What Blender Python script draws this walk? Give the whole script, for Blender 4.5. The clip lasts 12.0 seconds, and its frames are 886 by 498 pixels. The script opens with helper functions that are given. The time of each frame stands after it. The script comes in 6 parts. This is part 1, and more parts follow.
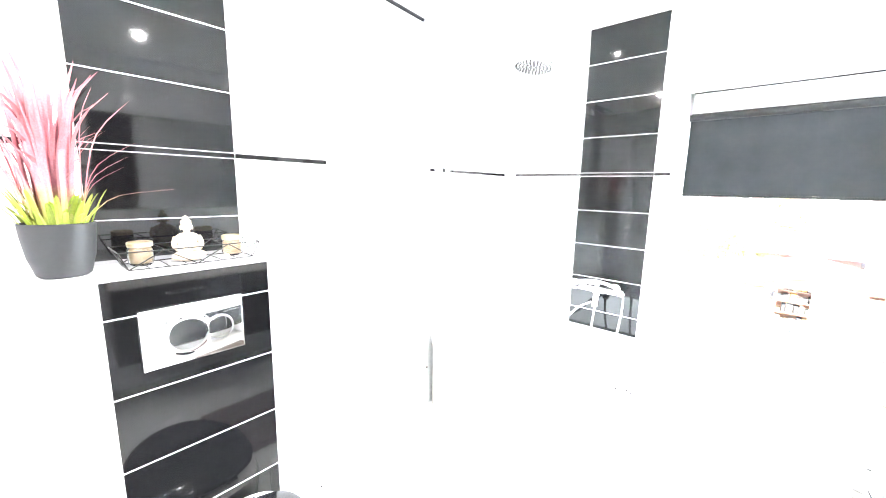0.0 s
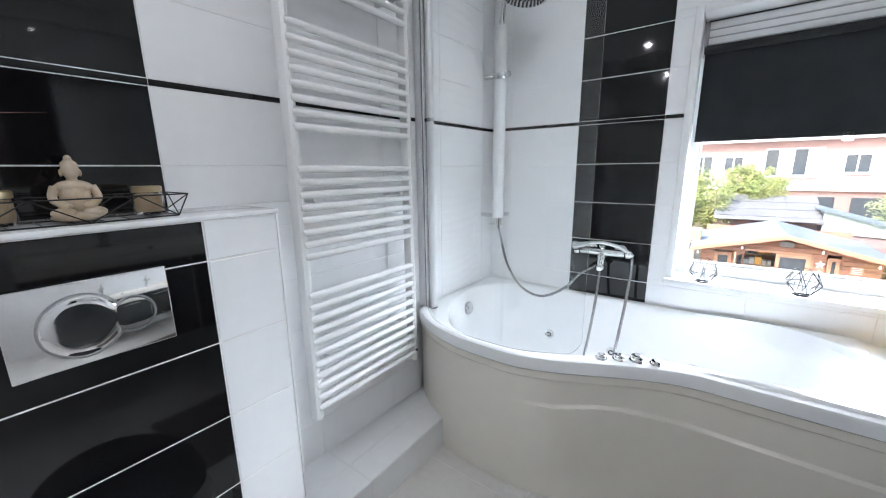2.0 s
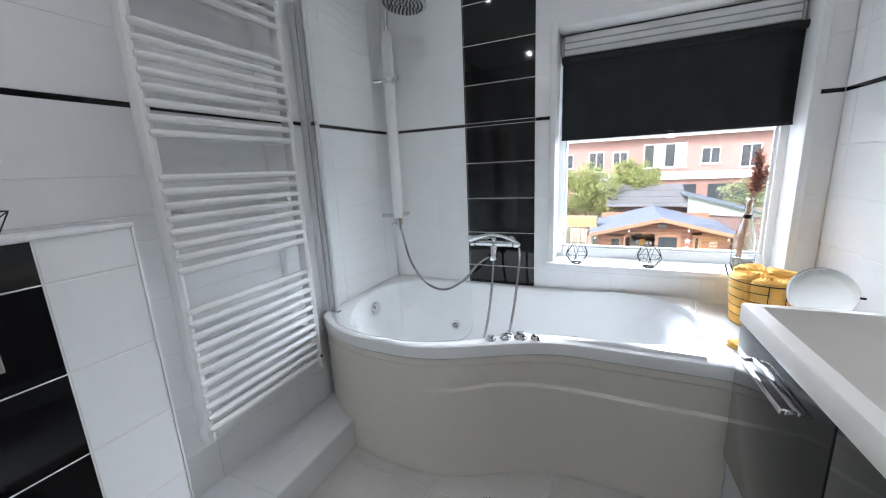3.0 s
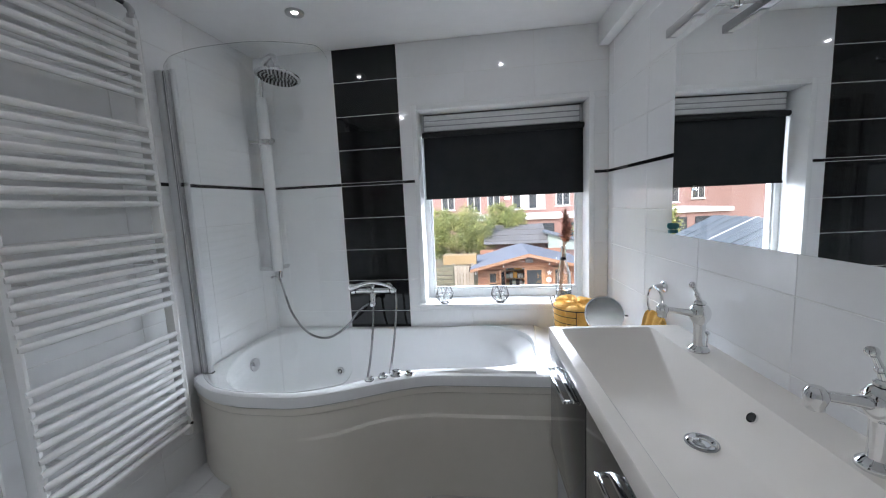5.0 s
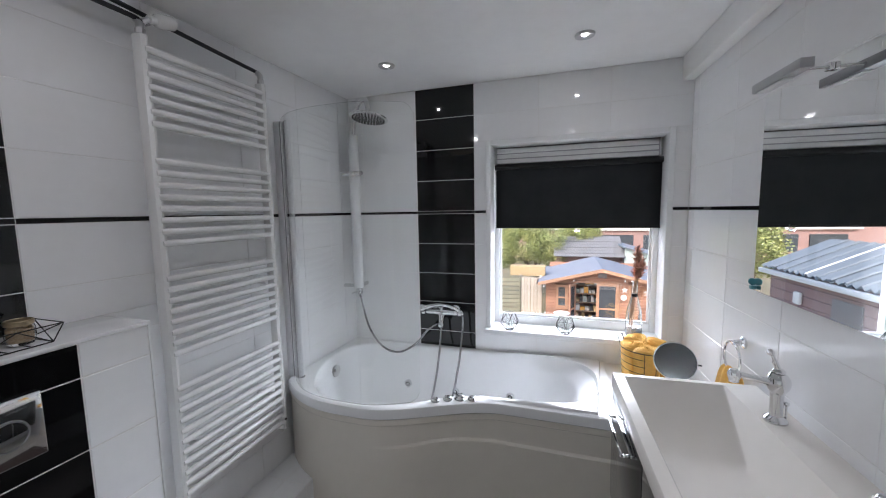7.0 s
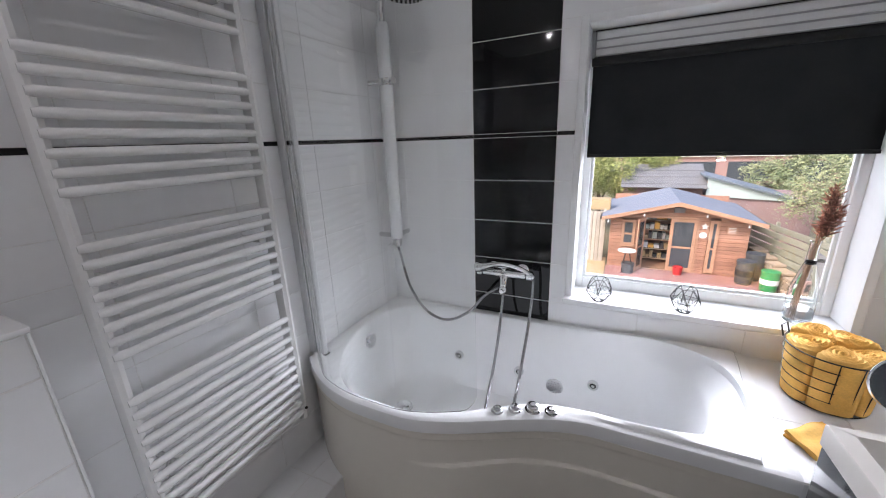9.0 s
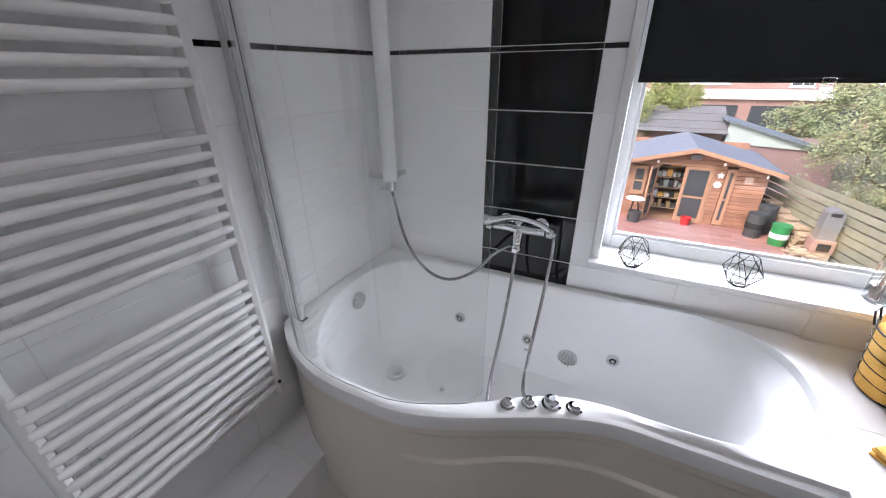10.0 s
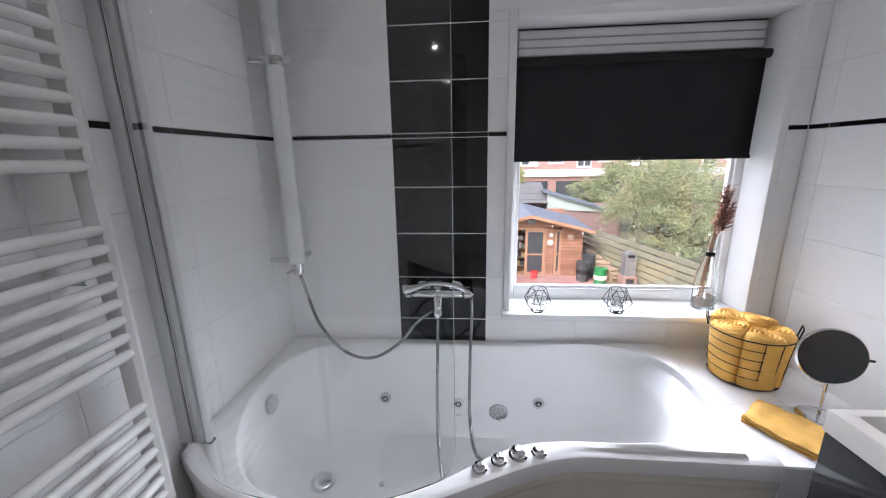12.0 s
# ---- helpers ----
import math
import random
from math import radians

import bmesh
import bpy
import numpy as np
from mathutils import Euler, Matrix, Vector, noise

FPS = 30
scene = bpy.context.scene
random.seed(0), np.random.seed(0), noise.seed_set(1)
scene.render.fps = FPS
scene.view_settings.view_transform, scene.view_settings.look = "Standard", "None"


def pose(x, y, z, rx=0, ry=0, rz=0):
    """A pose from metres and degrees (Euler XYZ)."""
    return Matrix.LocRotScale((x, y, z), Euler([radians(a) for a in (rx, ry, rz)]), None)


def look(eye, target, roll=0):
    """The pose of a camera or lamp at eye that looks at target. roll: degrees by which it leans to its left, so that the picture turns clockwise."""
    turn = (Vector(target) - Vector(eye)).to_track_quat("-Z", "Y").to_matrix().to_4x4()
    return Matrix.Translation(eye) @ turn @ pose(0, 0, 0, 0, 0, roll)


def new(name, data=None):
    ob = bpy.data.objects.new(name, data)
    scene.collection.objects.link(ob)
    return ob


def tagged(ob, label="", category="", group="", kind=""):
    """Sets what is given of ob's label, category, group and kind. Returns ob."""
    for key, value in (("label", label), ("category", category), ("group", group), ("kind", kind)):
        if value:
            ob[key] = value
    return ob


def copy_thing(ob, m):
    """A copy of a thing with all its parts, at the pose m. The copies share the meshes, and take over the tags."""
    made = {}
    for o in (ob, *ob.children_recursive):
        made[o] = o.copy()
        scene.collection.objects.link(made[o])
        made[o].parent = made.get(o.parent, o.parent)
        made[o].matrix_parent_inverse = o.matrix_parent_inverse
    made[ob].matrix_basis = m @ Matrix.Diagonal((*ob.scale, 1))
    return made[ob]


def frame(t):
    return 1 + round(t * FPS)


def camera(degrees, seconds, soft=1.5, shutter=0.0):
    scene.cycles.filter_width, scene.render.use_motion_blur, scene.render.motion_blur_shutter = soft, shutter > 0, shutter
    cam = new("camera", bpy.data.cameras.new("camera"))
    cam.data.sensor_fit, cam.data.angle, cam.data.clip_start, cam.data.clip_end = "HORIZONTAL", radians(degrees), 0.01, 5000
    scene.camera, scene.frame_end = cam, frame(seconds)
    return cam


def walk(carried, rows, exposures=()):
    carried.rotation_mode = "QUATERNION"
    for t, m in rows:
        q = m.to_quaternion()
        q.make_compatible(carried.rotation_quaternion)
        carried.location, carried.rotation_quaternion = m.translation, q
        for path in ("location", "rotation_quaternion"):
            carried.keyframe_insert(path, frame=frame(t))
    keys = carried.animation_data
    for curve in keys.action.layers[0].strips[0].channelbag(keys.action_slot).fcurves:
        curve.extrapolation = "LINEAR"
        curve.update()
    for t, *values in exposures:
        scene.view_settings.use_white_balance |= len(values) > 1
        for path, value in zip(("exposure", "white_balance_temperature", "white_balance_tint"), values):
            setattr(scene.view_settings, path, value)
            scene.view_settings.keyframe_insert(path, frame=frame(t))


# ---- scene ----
cam = camera(100.5, 12.0, 1.05)
BASE = 1.88  # exposure, stops
PATH = [
    (0, (1.386, 0.746, 1.433), (0.102, 2.244, 1.107), 1.2),
    (0.5, (1.252, 0.815, 1.409), (-0.128, 2.209, 1.016), 0.6),
    (1, (1.169, 0.848, 1.363), (-0.217, 2.223, 0.931), -0.1),
    (1.5, (1.148, 0.881, 1.328), (-0.174, 2.322, 0.909), -0.2),
    (2, (1.166, 0.908, 1.299), (0.002, 2.479, 0.879), -0.7),
    (2.5, (1.235, 0.928, 1.291), (0.252, 2.617, 0.865), -1.7),
    (3, (1.309, 0.927, 1.296), (0.492, 2.702, 0.872), -2.7),
    (3.5, (1.387, 0.899, 1.298), (0.774, 2.755, 0.878), -3.4),
    (5.5, (1.45, 0.689, 1.436), (1.217, 2.668, 1.259), -2.4),
    (6, (1.427, 0.652, 1.494), (1.138, 2.626, 1.349), -1.4),
    (6.5, (1.435, 0.631, 1.525), (0.997, 2.577, 1.376), -1.1),
    (7, (1.469, 0.633, 1.538), (0.858, 2.526, 1.334), -1.0),
    (9, (1.211, 1.229, 1.519), (0.363, 2.95, 0.953), -2.2),
    (9.5, (1.132, 1.43, 1.5), (0.28, 3.082, 0.762), -0.1),
    (10, (1.063, 1.515, 1.453), (0.258, 3.13, 0.59), -0.5),
    (10.5, (0.975, 1.524, 1.425), (0.436, 3.247, 0.563), -1.7),
    (11, (0.911, 1.491, 1.408), (0.648, 3.307, 0.612), -3.7),
    (11.5, (0.881, 1.448, 1.417), (0.706, 3.349, 0.821), -3.5),
    (12, (0.872, 1.42, 1.441), (0.703, 3.354, 0.959), -1.0),
]
walk(cam, [(t, look(eye, target, roll)) for t, eye, target, roll in PATH],
     [(t, BASE + e, k, tint) for t, e, k, tint in (
         (0, 4.2, 6400, 10), (0.3, 2.9, 6250, 10), (0.5, 2.25, 6150, 10), (1, 1.58, 6100, 9), (1.5, 1.28, 6050, 9), (2, 1.0, 6100, 10), (2.5, 0.72, 6150, 10), (3, 0.45, 6150, 10), (3.5, 0.25, 6100, 10),
         (5.5, 0.0, 6200, 12), (6, -0.02, 6250, 13), (6.5, 0.06, 6300, 13), (7, 0.12, 6300, 14), (9, 0.08, 6450, 17), (10.5, -0.02, 6450, 18), (12, 0.0, 6400, 17))])

# ---- world, sun, lamps ----
world = bpy.data.worlds.new("world")
scene.world = world
world.use_nodes = True
wn = world.node_tree
sky = wn.nodes.new("ShaderNodeTexSky")
sky.sky_type = "NISHITA"
sky.sun_disc = False
sky.sun_elevation, sky.sun_rotation = radians(42), radians(215)
sky.air_density, sky.dust_density = 1.2, 3.0
wn.links.new(sky.outputs[0], wn.nodes["Background"].inputs[0])
wn.nodes["Background"].inputs[1].default_value = 0.115

sun = new("sun", bpy.data.lights.new("sun", "SUN"))
sun.data.energy, sun.data.angle, sun.data.color = 0.85, radians(12), (1.0, 0.975, 0.94)
sun.matrix_world = look((0, 0, 20), (0.55 * 10, 0.75 * 10, 20 - 9))

CEIL, EAST, NORTH, SOUTH = 2.337, 2.135, 3.0, -1.0
SKEW, SKEW_WEST = 2.4, 2.1  # degrees by which the side walls open towards the south
# the last four are out of view, assumed to continue the grid southwards
SPOTS = [(0.543, 2.55), (1.558, 2.54), (0.543, 1.25), (1.558, 1.25), (0.543, -0.1), (1.558, -0.1)]
SPOT_POWER = (0.12, 0.12, 0.32, 0.32, 0.45, 0.45)
for (sx, sy), power in zip(SPOTS, SPOT_POWER):
    bulb = new("spot_bulb_light", bpy.data.lights.new("spot_bulb_light", "AREA"))
    bulb.data.shape, bulb.data.size, bulb.data.energy, bulb.data.color = "DISK", 0.022, power, (1.0, 0.985, 0.99)
    bulb.matrix_world = look((sx, sy, CEIL - 0.012), (sx, sy + 0.0001, 0))

# added lamp outside, out of view; boosts the skylight let in below the blind
day = new("window_daylight", bpy.data.lights.new("window_daylight", "AREA"))
day.data.shape, day.data.size, day.data.size_y, day.data.energy, day.data.color = "RECTANGLE", 8.0, 3.4, 395.0, (0.88, 0.935, 1.0)
day.matrix_world = look((3.5, 6.0, 3.36), (2.6, 2.5, 2.8))

# ---- materials ----


def mat(name, color, rough=0.5, metal=0.0, vary=0.06, scale=6.0, bump=0.0, bscale=60.0, rnd=0.0, island=0.0, coat=0.0, trans=0.0, second=None, mix_scale=2.0):
    """A principled material: a base colour that varies at two scales, fine relief, and a tint by object or island."""
    m = bpy.data.materials.new(name)
    m.use_nodes = True
    nt = m.node_tree
    n, l = nt.nodes, nt.links
    p = n["Principled BSDF"]
    p.inputs["Roughness"].default_value = rough
    p.inputs["Metallic"].default_value = metal
    p.inputs["Coat Weight"].default_value = coat
    p.inputs["Coat Roughness"].default_value = 0.05
    p.inputs["Transmission Weight"].default_value = trans
    co = n.new("ShaderNodeTexCoord")
    n1 = n.new("ShaderNodeTexNoise")
    n1.inputs["Scale"].default_value, n1.inputs["Detail"].default_value = scale, 6
    l.new(co.outputs["Object"], n1.inputs["Vector"])
    n2 = n.new("ShaderNodeTexNoise")
    n2.inputs["Scale"].default_value, n2.inputs["Detail"].default_value = scale * 9, 4
    l.new(co.outputs["Object"], n2.inputs["Vector"])
    add = n.new("ShaderNodeMath")
    add.operation = "ADD"
    l.new(n1.outputs["Fac"], add.inputs[0])
    l.new(n2.outputs["Fac"], add.inputs[1])
    rng = n.new("ShaderNodeMapRange")
    rng.inputs["From Min"].default_value, rng.inputs["From Max"].default_value = 0.6, 1.4
    rng.inputs["To Min"].default_value, rng.inputs["To Max"].default_value = 1 - vary, 1 + vary
    l.new(add.outputs[0], rng.inputs["Value"])
    last = rng.outputs[0]
    for amount, node, out in ((rnd, "ShaderNodeObjectInfo", "Random"), (island, "ShaderNodeNewGeometry", "Random Per Island")):
        if amount:
            src = n.new(node)
            r2 = n.new("ShaderNodeMapRange")
            r2.inputs["To Min"].default_value, r2.inputs["To Max"].default_value = 1 - amount, 1 + amount
            l.new(src.outputs[out], r2.inputs["Value"])
            mul = n.new("ShaderNodeMath")
            mul.operation = "MULTIPLY"
            l.new(last, mul.inputs[0])
            l.new(r2.outputs[0], mul.inputs[1])
            last = mul.outputs[0]
    base = n.new("ShaderNodeMix")
    base.data_type = "RGBA"
    base.inputs[6].default_value = (*color, 1)
    base.inputs[7].default_value = (*(second or color), 1)
    if second:
        n3 = n.new("ShaderNodeTexNoise")
        n3.inputs["Scale"].default_value, n3.inputs["Detail"].default_value = mix_scale, 5
        l.new(co.outputs["Object"], n3.inputs["Vector"])
        r3 = n.new("ShaderNodeMapRange")
        r3.inputs["From Min"].default_value, r3.inputs["From Max"].default_value = 0.35, 0.65
        l.new(n3.outputs["Fac"], r3.inputs["Value"])
        l.new(r3.outputs[0], base.inputs[0])
    sc = n.new("ShaderNodeVectorMath")
    sc.operation = "SCALE"
    l.new(base.outputs[2], sc.inputs[0])
    l.new(last, sc.inputs["Scale"])
    l.new(sc.outputs[0], p.inputs["Base Color"])
    rr = n.new("ShaderNodeMapRange")
    rr.inputs["To Min"].default_value, rr.inputs["To Max"].default_value = rough * 0.8, min(1, rough * 1.25)
    l.new(n1.outputs["Fac"], rr.inputs["Value"])
    l.new(rr.outputs[0], p.inputs["Roughness"])
    if bump:
        b = n.new("ShaderNodeBump")
        b.inputs["Strength"].default_value, b.inputs["Distance"].default_value = min(1, bump * 10), 0.004 * bump * 10
        n4 = n.new("ShaderNodeTexNoise")
        n4.inputs["Scale"].default_value, n4.inputs["Detail"].default_value = bscale, 4
        l.new(co.outputs["Object"], n4.inputs["Vector"])
        l.new(n4.outputs["Fac"], b.inputs["Height"])
        l.new(b.outputs[0], p.inputs["Normal"])
    return m


def glass(name, color=(1, 1, 1), rough=0.0, ior=1.45):
    m = bpy.data.materials.new(name)
    m.use_nodes = True
    p = m.node_tree.nodes["Principled BSDF"]
    p.inputs["Base Color"].default_value = (*color, 1)
    p.inputs["Roughness"].default_value = rough
    p.inputs["Transmission Weight"].default_value = 1
    p.inputs["IOR"].default_value = ior
    return m


def glow(name, color, strength):
    m = bpy.data.materials.new(name)
    m.use_nodes = True
    p = m.node_tree.nodes["Principled BSDF"]
    p.inputs["Emission Color"].default_value = (*color, 1)
    p.inputs["Emission Strength"].default_value = strength
    return m


M_WHITE_TILE = mat("white_tile", (0.84, 0.845, 0.85), 0.07, vary=0.02, scale=3, bump=0.004, bscale=9, rnd=0.015)
M_BLACK_TILE = mat("black_tile", (0.006, 0.006, 0.0065), 0.05, vary=0.15, scale=3, bump=0.003, bscale=7, rnd=0.1)
M_GROUT = mat("white_grout", (0.78, 0.77, 0.75), 0.8, vary=0.08, scale=20, bump=0.05, bscale=300)
M_PAINT = mat("white_paint", (0.86, 0.86, 0.85), 0.55, vary=0.03, scale=2, bump=0.01, bscale=180)
M_CEIL = mat("ceiling_paint", (0.92, 0.92, 0.915), 0.5, vary=0.03, scale=1.5, bump=0.01, bscale=140)
M_LACQUER = mat("white_lacquer", (0.82, 0.83, 0.83), 0.22, vary=0.02, scale=5, bump=0.004, bscale=30)
M_FLOOR = mat("floor_tile", (0.68, 0.66, 0.63), 0.25, vary=0.06, scale=4, bump=0.01, bscale=40, rnd=0.03)
M_ACRYL = mat("white_acrylic", (0.86, 0.87, 0.875), 0.10, vary=0.015, scale=2)
M_PANEL = mat("cream_acrylic", (0.78, 0.745, 0.67), 0.16, vary=0.02, scale=2)
M_ENAMEL = mat("white_enamel", (0.83, 0.83, 0.82), 0.18, vary=0.02, scale=8)
M_CHROME = mat("chrome", (0.76, 0.765, 0.77), 0.05, 1.0, vary=0.03, scale=14)
M_STEEL = mat("brushed_steel", (0.6, 0.6, 0.61), 0.28, 1.0, vary=0.06, scale=30)
M_HOSE = mat("ribbed_hose_metal", (0.40, 0.40, 0.41), 0.26, 1.0, vary=0.02, scale=6)
M_ALU = mat("matt_aluminium", (0.42, 0.42, 0.43), 0.35, 0.85, vary=0.05, scale=20)
M_VENT = mat("pale_aluminium", (0.78, 0.78, 0.78), 0.4, 0.1, vary=0.05, scale=20)
M_SATIN = mat("satin_aluminium", (0.70, 0.71, 0.72), 0.32, 0.55, vary=0.02, scale=6)
M_BLACK = mat("black_metal", (0.012, 0.012, 0.012), 0.4, 0.3, vary=0.2, scale=30)
M_RUBBER = mat("dark_rubber", (0.02, 0.02, 0.02), 0.7, vary=0.2, scale=30)
M_BLIND = mat("black_fabric", (0.008, 0.009, 0.010), 0.75, vary=0.12, scale=8, bump=0.04, bscale=700)
M_CAB = mat("anthracite_gloss", (0.022, 0.024, 0.026), 0.10, vary=0.08, scale=4, coat=0.5)
M_CERAMIC = mat("white_ceramic", (0.80, 0.765, 0.715), 0.14, vary=0.015, scale=2)
M_YELLOW = mat("mustard_terry", (0.80, 0.45, 0.10), 0.95, vary=0.14, scale=20, bump=0.05, bscale=420, rnd=0.05, second=(0.86, 0.51, 0.14), mix_scale=14)
M_MIRROR = mat("mirror_silver", (0.93, 0.94, 0.94), 0.01, 1.0, vary=0.0)
M_HAZYMIRROR = mat("hazy_mirror", (0.62, 0.64, 0.635), 0.13, 1.0, vary=0.05, scale=12)
M_GLASS = glass("window_glass")
M_CLEAR = glass("clear_glass", (0.97, 0.99, 0.985))
M_SMOKEGLASS = glass("smoked_glass", (0.30, 0.34, 0.36))
M_PIPE = mat("dark_pipe", (0.05, 0.05, 0.055), 0.35, 0.8, vary=0.2, scale=20)
M_POT = mat("anthracite_pot", (0.035, 0.037, 0.04), 0.55, vary=0.1, scale=10, bump=0.02, bscale=90)
M_PINK = mat("pink_grass_blade", (0.50, 0.16, 0.19), 0.5, vary=0.25, scale=30, island=0.35, second=(0.62, 0.22, 0.24), mix_scale=9)
pink_nodes = M_PINK.node_tree
p_mix = next(n for n in pink_nodes.nodes if n.bl_idname == "ShaderNodeMix" and n.data_type == "RGBA")
p_co = pink_nodes.nodes.new("ShaderNodeTexCoord")
p_sep = pink_nodes.nodes.new("ShaderNodeSeparateXYZ")
p_rng = pink_nodes.nodes.new("ShaderNodeMapRange")
p_foot = pink_nodes.nodes.new("ShaderNodeMix")
p_foot.data_type = "RGBA"
p_foot.inputs[6].default_value = (0.40, 0.46, 0.08, 1)
p_rng.inputs["From Min"].default_value, p_rng.inputs["From Max"].default_value = 1.335, 1.425
pink_nodes.links.new(p_co.outputs["Object"], p_sep.inputs[0])
pink_nodes.links.new(p_sep.outputs["Z"], p_rng.inputs["Value"])
pink_nodes.links.new(p_rng.outputs[0], p_foot.inputs[0])
p_scale = next(n for n in pink_nodes.nodes if n.bl_idname == "ShaderNodeVectorMath")
pink_nodes.links.new(p_mix.outputs[2], p_foot.inputs[7])
pink_nodes.links.new(p_foot.outputs[2], p_scale.inputs[0])
M_GREEN = mat("green_grass_blade", (0.34, 0.42, 0.05), 0.5, vary=0.2, scale=30, island=0.3)
M_STONE = mat("beige_figurine", (0.60, 0.50, 0.39), 0.36, vary=0.2, scale=60, bump=0.05, bscale=200, second=(0.42, 0.32, 0.2), mix_scale=30)
M_GOLDLID = mat("brass_rim", (0.55, 0.45, 0.30), 0.3, 1.0, vary=0.15, scale=40)
M_WAX = mat("amber_wax", (0.30, 0.21, 0.12), 0.6, vary=0.2, scale=30)
M_LAMP = glow("lamp_lens", (1.0, 0.95, 0.90), 3.0)
M_MAT = mat("taupe_bath_mat", (0.13, 0.10, 0.09), 1.0, vary=0.3, scale=30, bump=0.3, bscale=150)
M_PLUME = mat("dried_plume", (0.46, 0.24, 0.18), 0.9, vary=0.3, scale=40, island=0.4)
M_STEM = mat("dried_stem", (0.42, 0.26, 0.17), 0.8, vary=0.2, scale=40, island=0.3)
M_TEAL = mat("teal_plastic", (0.03, 0.2, 0.24), 0.3, vary=0.1, scale=20)
M_SEAT = mat("black_seat", (0.012, 0.012, 0.013), 0.12, vary=0.1, scale=6)
# outdoors
M_WOOD = mat("stained_cabin_wood", (0.31, 0.155, 0.10), 0.6, vary=0.25, scale=3, bump=0.05, bscale=60, rnd=0.18, second=(0.36, 0.19, 0.125))
M_TRIMWOOD = mat("light_cabin_trim", (0.40, 0.23, 0.145), 0.6, vary=0.2, scale=5, rnd=0.12)
M_FELT = mat("grey_roof_felt", (0.19, 0.21, 0.25), 0.85, vary=0.12, scale=4, bump=0.05, bscale=80, rnd=0.05)
M_DECK = mat("red_decking", (0.33, 0.165, 0.14), 0.7, vary=0.2, scale=4, rnd=0.15)
M_SANDY = mat("yellow_paving", (0.45, 0.33, 0.18), 0.85, vary=0.2, scale=5, rnd=0.1)
M_FENCE = mat("grey_fence_wood", (0.42, 0.38, 0.32), 0.85, vary=0.25, scale=5, bump=0.05, bscale=60, rnd=0.2)
M_FENCE2 = mat("green_grey_fence", (0.25, 0.245, 0.18), 0.85, vary=0.25, scale=5, bump=0.05, bscale=60, rnd=0.15)
M_GROUND = mat("garden_ground", (0.16, 0.15, 0.09), 0.95, vary=0.3, scale=2, second=(0.2, 0.16, 0.1), mix_scale=0.6)
M_LEAF1 = mat("hedge_leaf", (0.22, 0.27, 0.08), 0.6, vary=0.2, scale=4, island=0.5, second=(0.34, 0.35, 0.12), mix_scale=1.5)
M_LEAF2 = mat("tree_leaf", (0.20, 0.25, 0.12), 0.6, vary=0.2, scale=3, island=0.5, second=(0.27, 0.28, 0.14), mix_scale=0.9)
M_BARK = mat("bark", (0.13, 0.10, 0.07), 0.9, vary=0.3, scale=10)
M_BRICK = mat("house_brick", (0.34, 0.21, 0.185), 0.85, vary=0.2, scale=5, bump=0.05, bscale=40)
M_ROOFTILE = mat("roof_tile", (0.17, 0.17, 0.175), 0.8, vary=0.2, scale=5, rnd=0.1)
M_OUTWHITE = mat("outdoor_white", (0.75, 0.75, 0.74), 0.5, vary=0.05, scale=3)
M_DARKPANE = mat("dark_pane", (0.06, 0.07, 0.08), 0.08, vary=0.2, scale=2)
M_MINT = mat("grey_green_cladding", (0.42, 0.50, 0.47), 0.7, vary=0.1, scale=3)
M_CORR = mat("blue_grey_sheet", (0.17, 0.20, 0.225), 0.5, 0.1, vary=0.1, scale=3)
M_MAROON = mat("maroon_cladding", (0.30, 0.20, 0.19), 0.7, vary=0.15, scale=3, rnd=0.1)
M_GREENPLASTIC = mat("green_plastic", (0.03, 0.25, 0.08), 0.4, vary=0.1, scale=8)
M_GREYPLASTIC = mat("grey_plastic", (0.06, 0.065, 0.07), 0.5, vary=0.15, scale=8)
M_RED = mat("red_plastic", (0.5, 0.03, 0.03), 0.5, vary=0.1, scale=8)
M_SMOKE = mat("dusty_grey_metal", (0.24, 0.24, 0.25), 0.5, 0.3, vary=0.15, scale=6)
M_LOG = mat("stacked_log", (0.36, 0.28, 0.2), 0.9, vary=0.3, scale=9, island=0.3)

# ---- mesh helpers ----


def mesh_of(name, bm, material, smooth=True):
    me = bpy.data.meshes.new(name)
    bm.normal_update()
    bm.to_mesh(me)
    bm.free()
    me.materials.append(material)
    if smooth:
        me.polygons.foreach_set("use_smooth", [True] * len(me.polygons))
        me.set_sharp_from_angle(angle=radians(38))
    return me


def thing(name, at, label, category, group="", kind=""):
    """An empty at a thing's base, that parents its parts."""
    ob = new(name)
    ob.empty_display_size = 0.05
    ob.location = at
    return tagged(ob, label, category, group, kind)


def part(name, bm, material, parent, label="", smooth=True):
    ob = new(name, mesh_of(name, bm, material, smooth))
    adopt(ob, parent)
    return tagged(ob, label)


def adopt(ob, parent):
    ob.parent = parent
    m = parent.matrix_basis.copy()
    up = parent.parent
    while up:
        m = up.matrix_basis @ parent.matrix_parent_inverse @ m
        parent, up = up, up.parent
    ob.matrix_parent_inverse = m.inverted()


def solo(name, bm, material, label, category, group="", kind="", smooth=True):
    return tagged(new(name, mesh_of(name, bm, material, smooth)), label, category, group, kind)


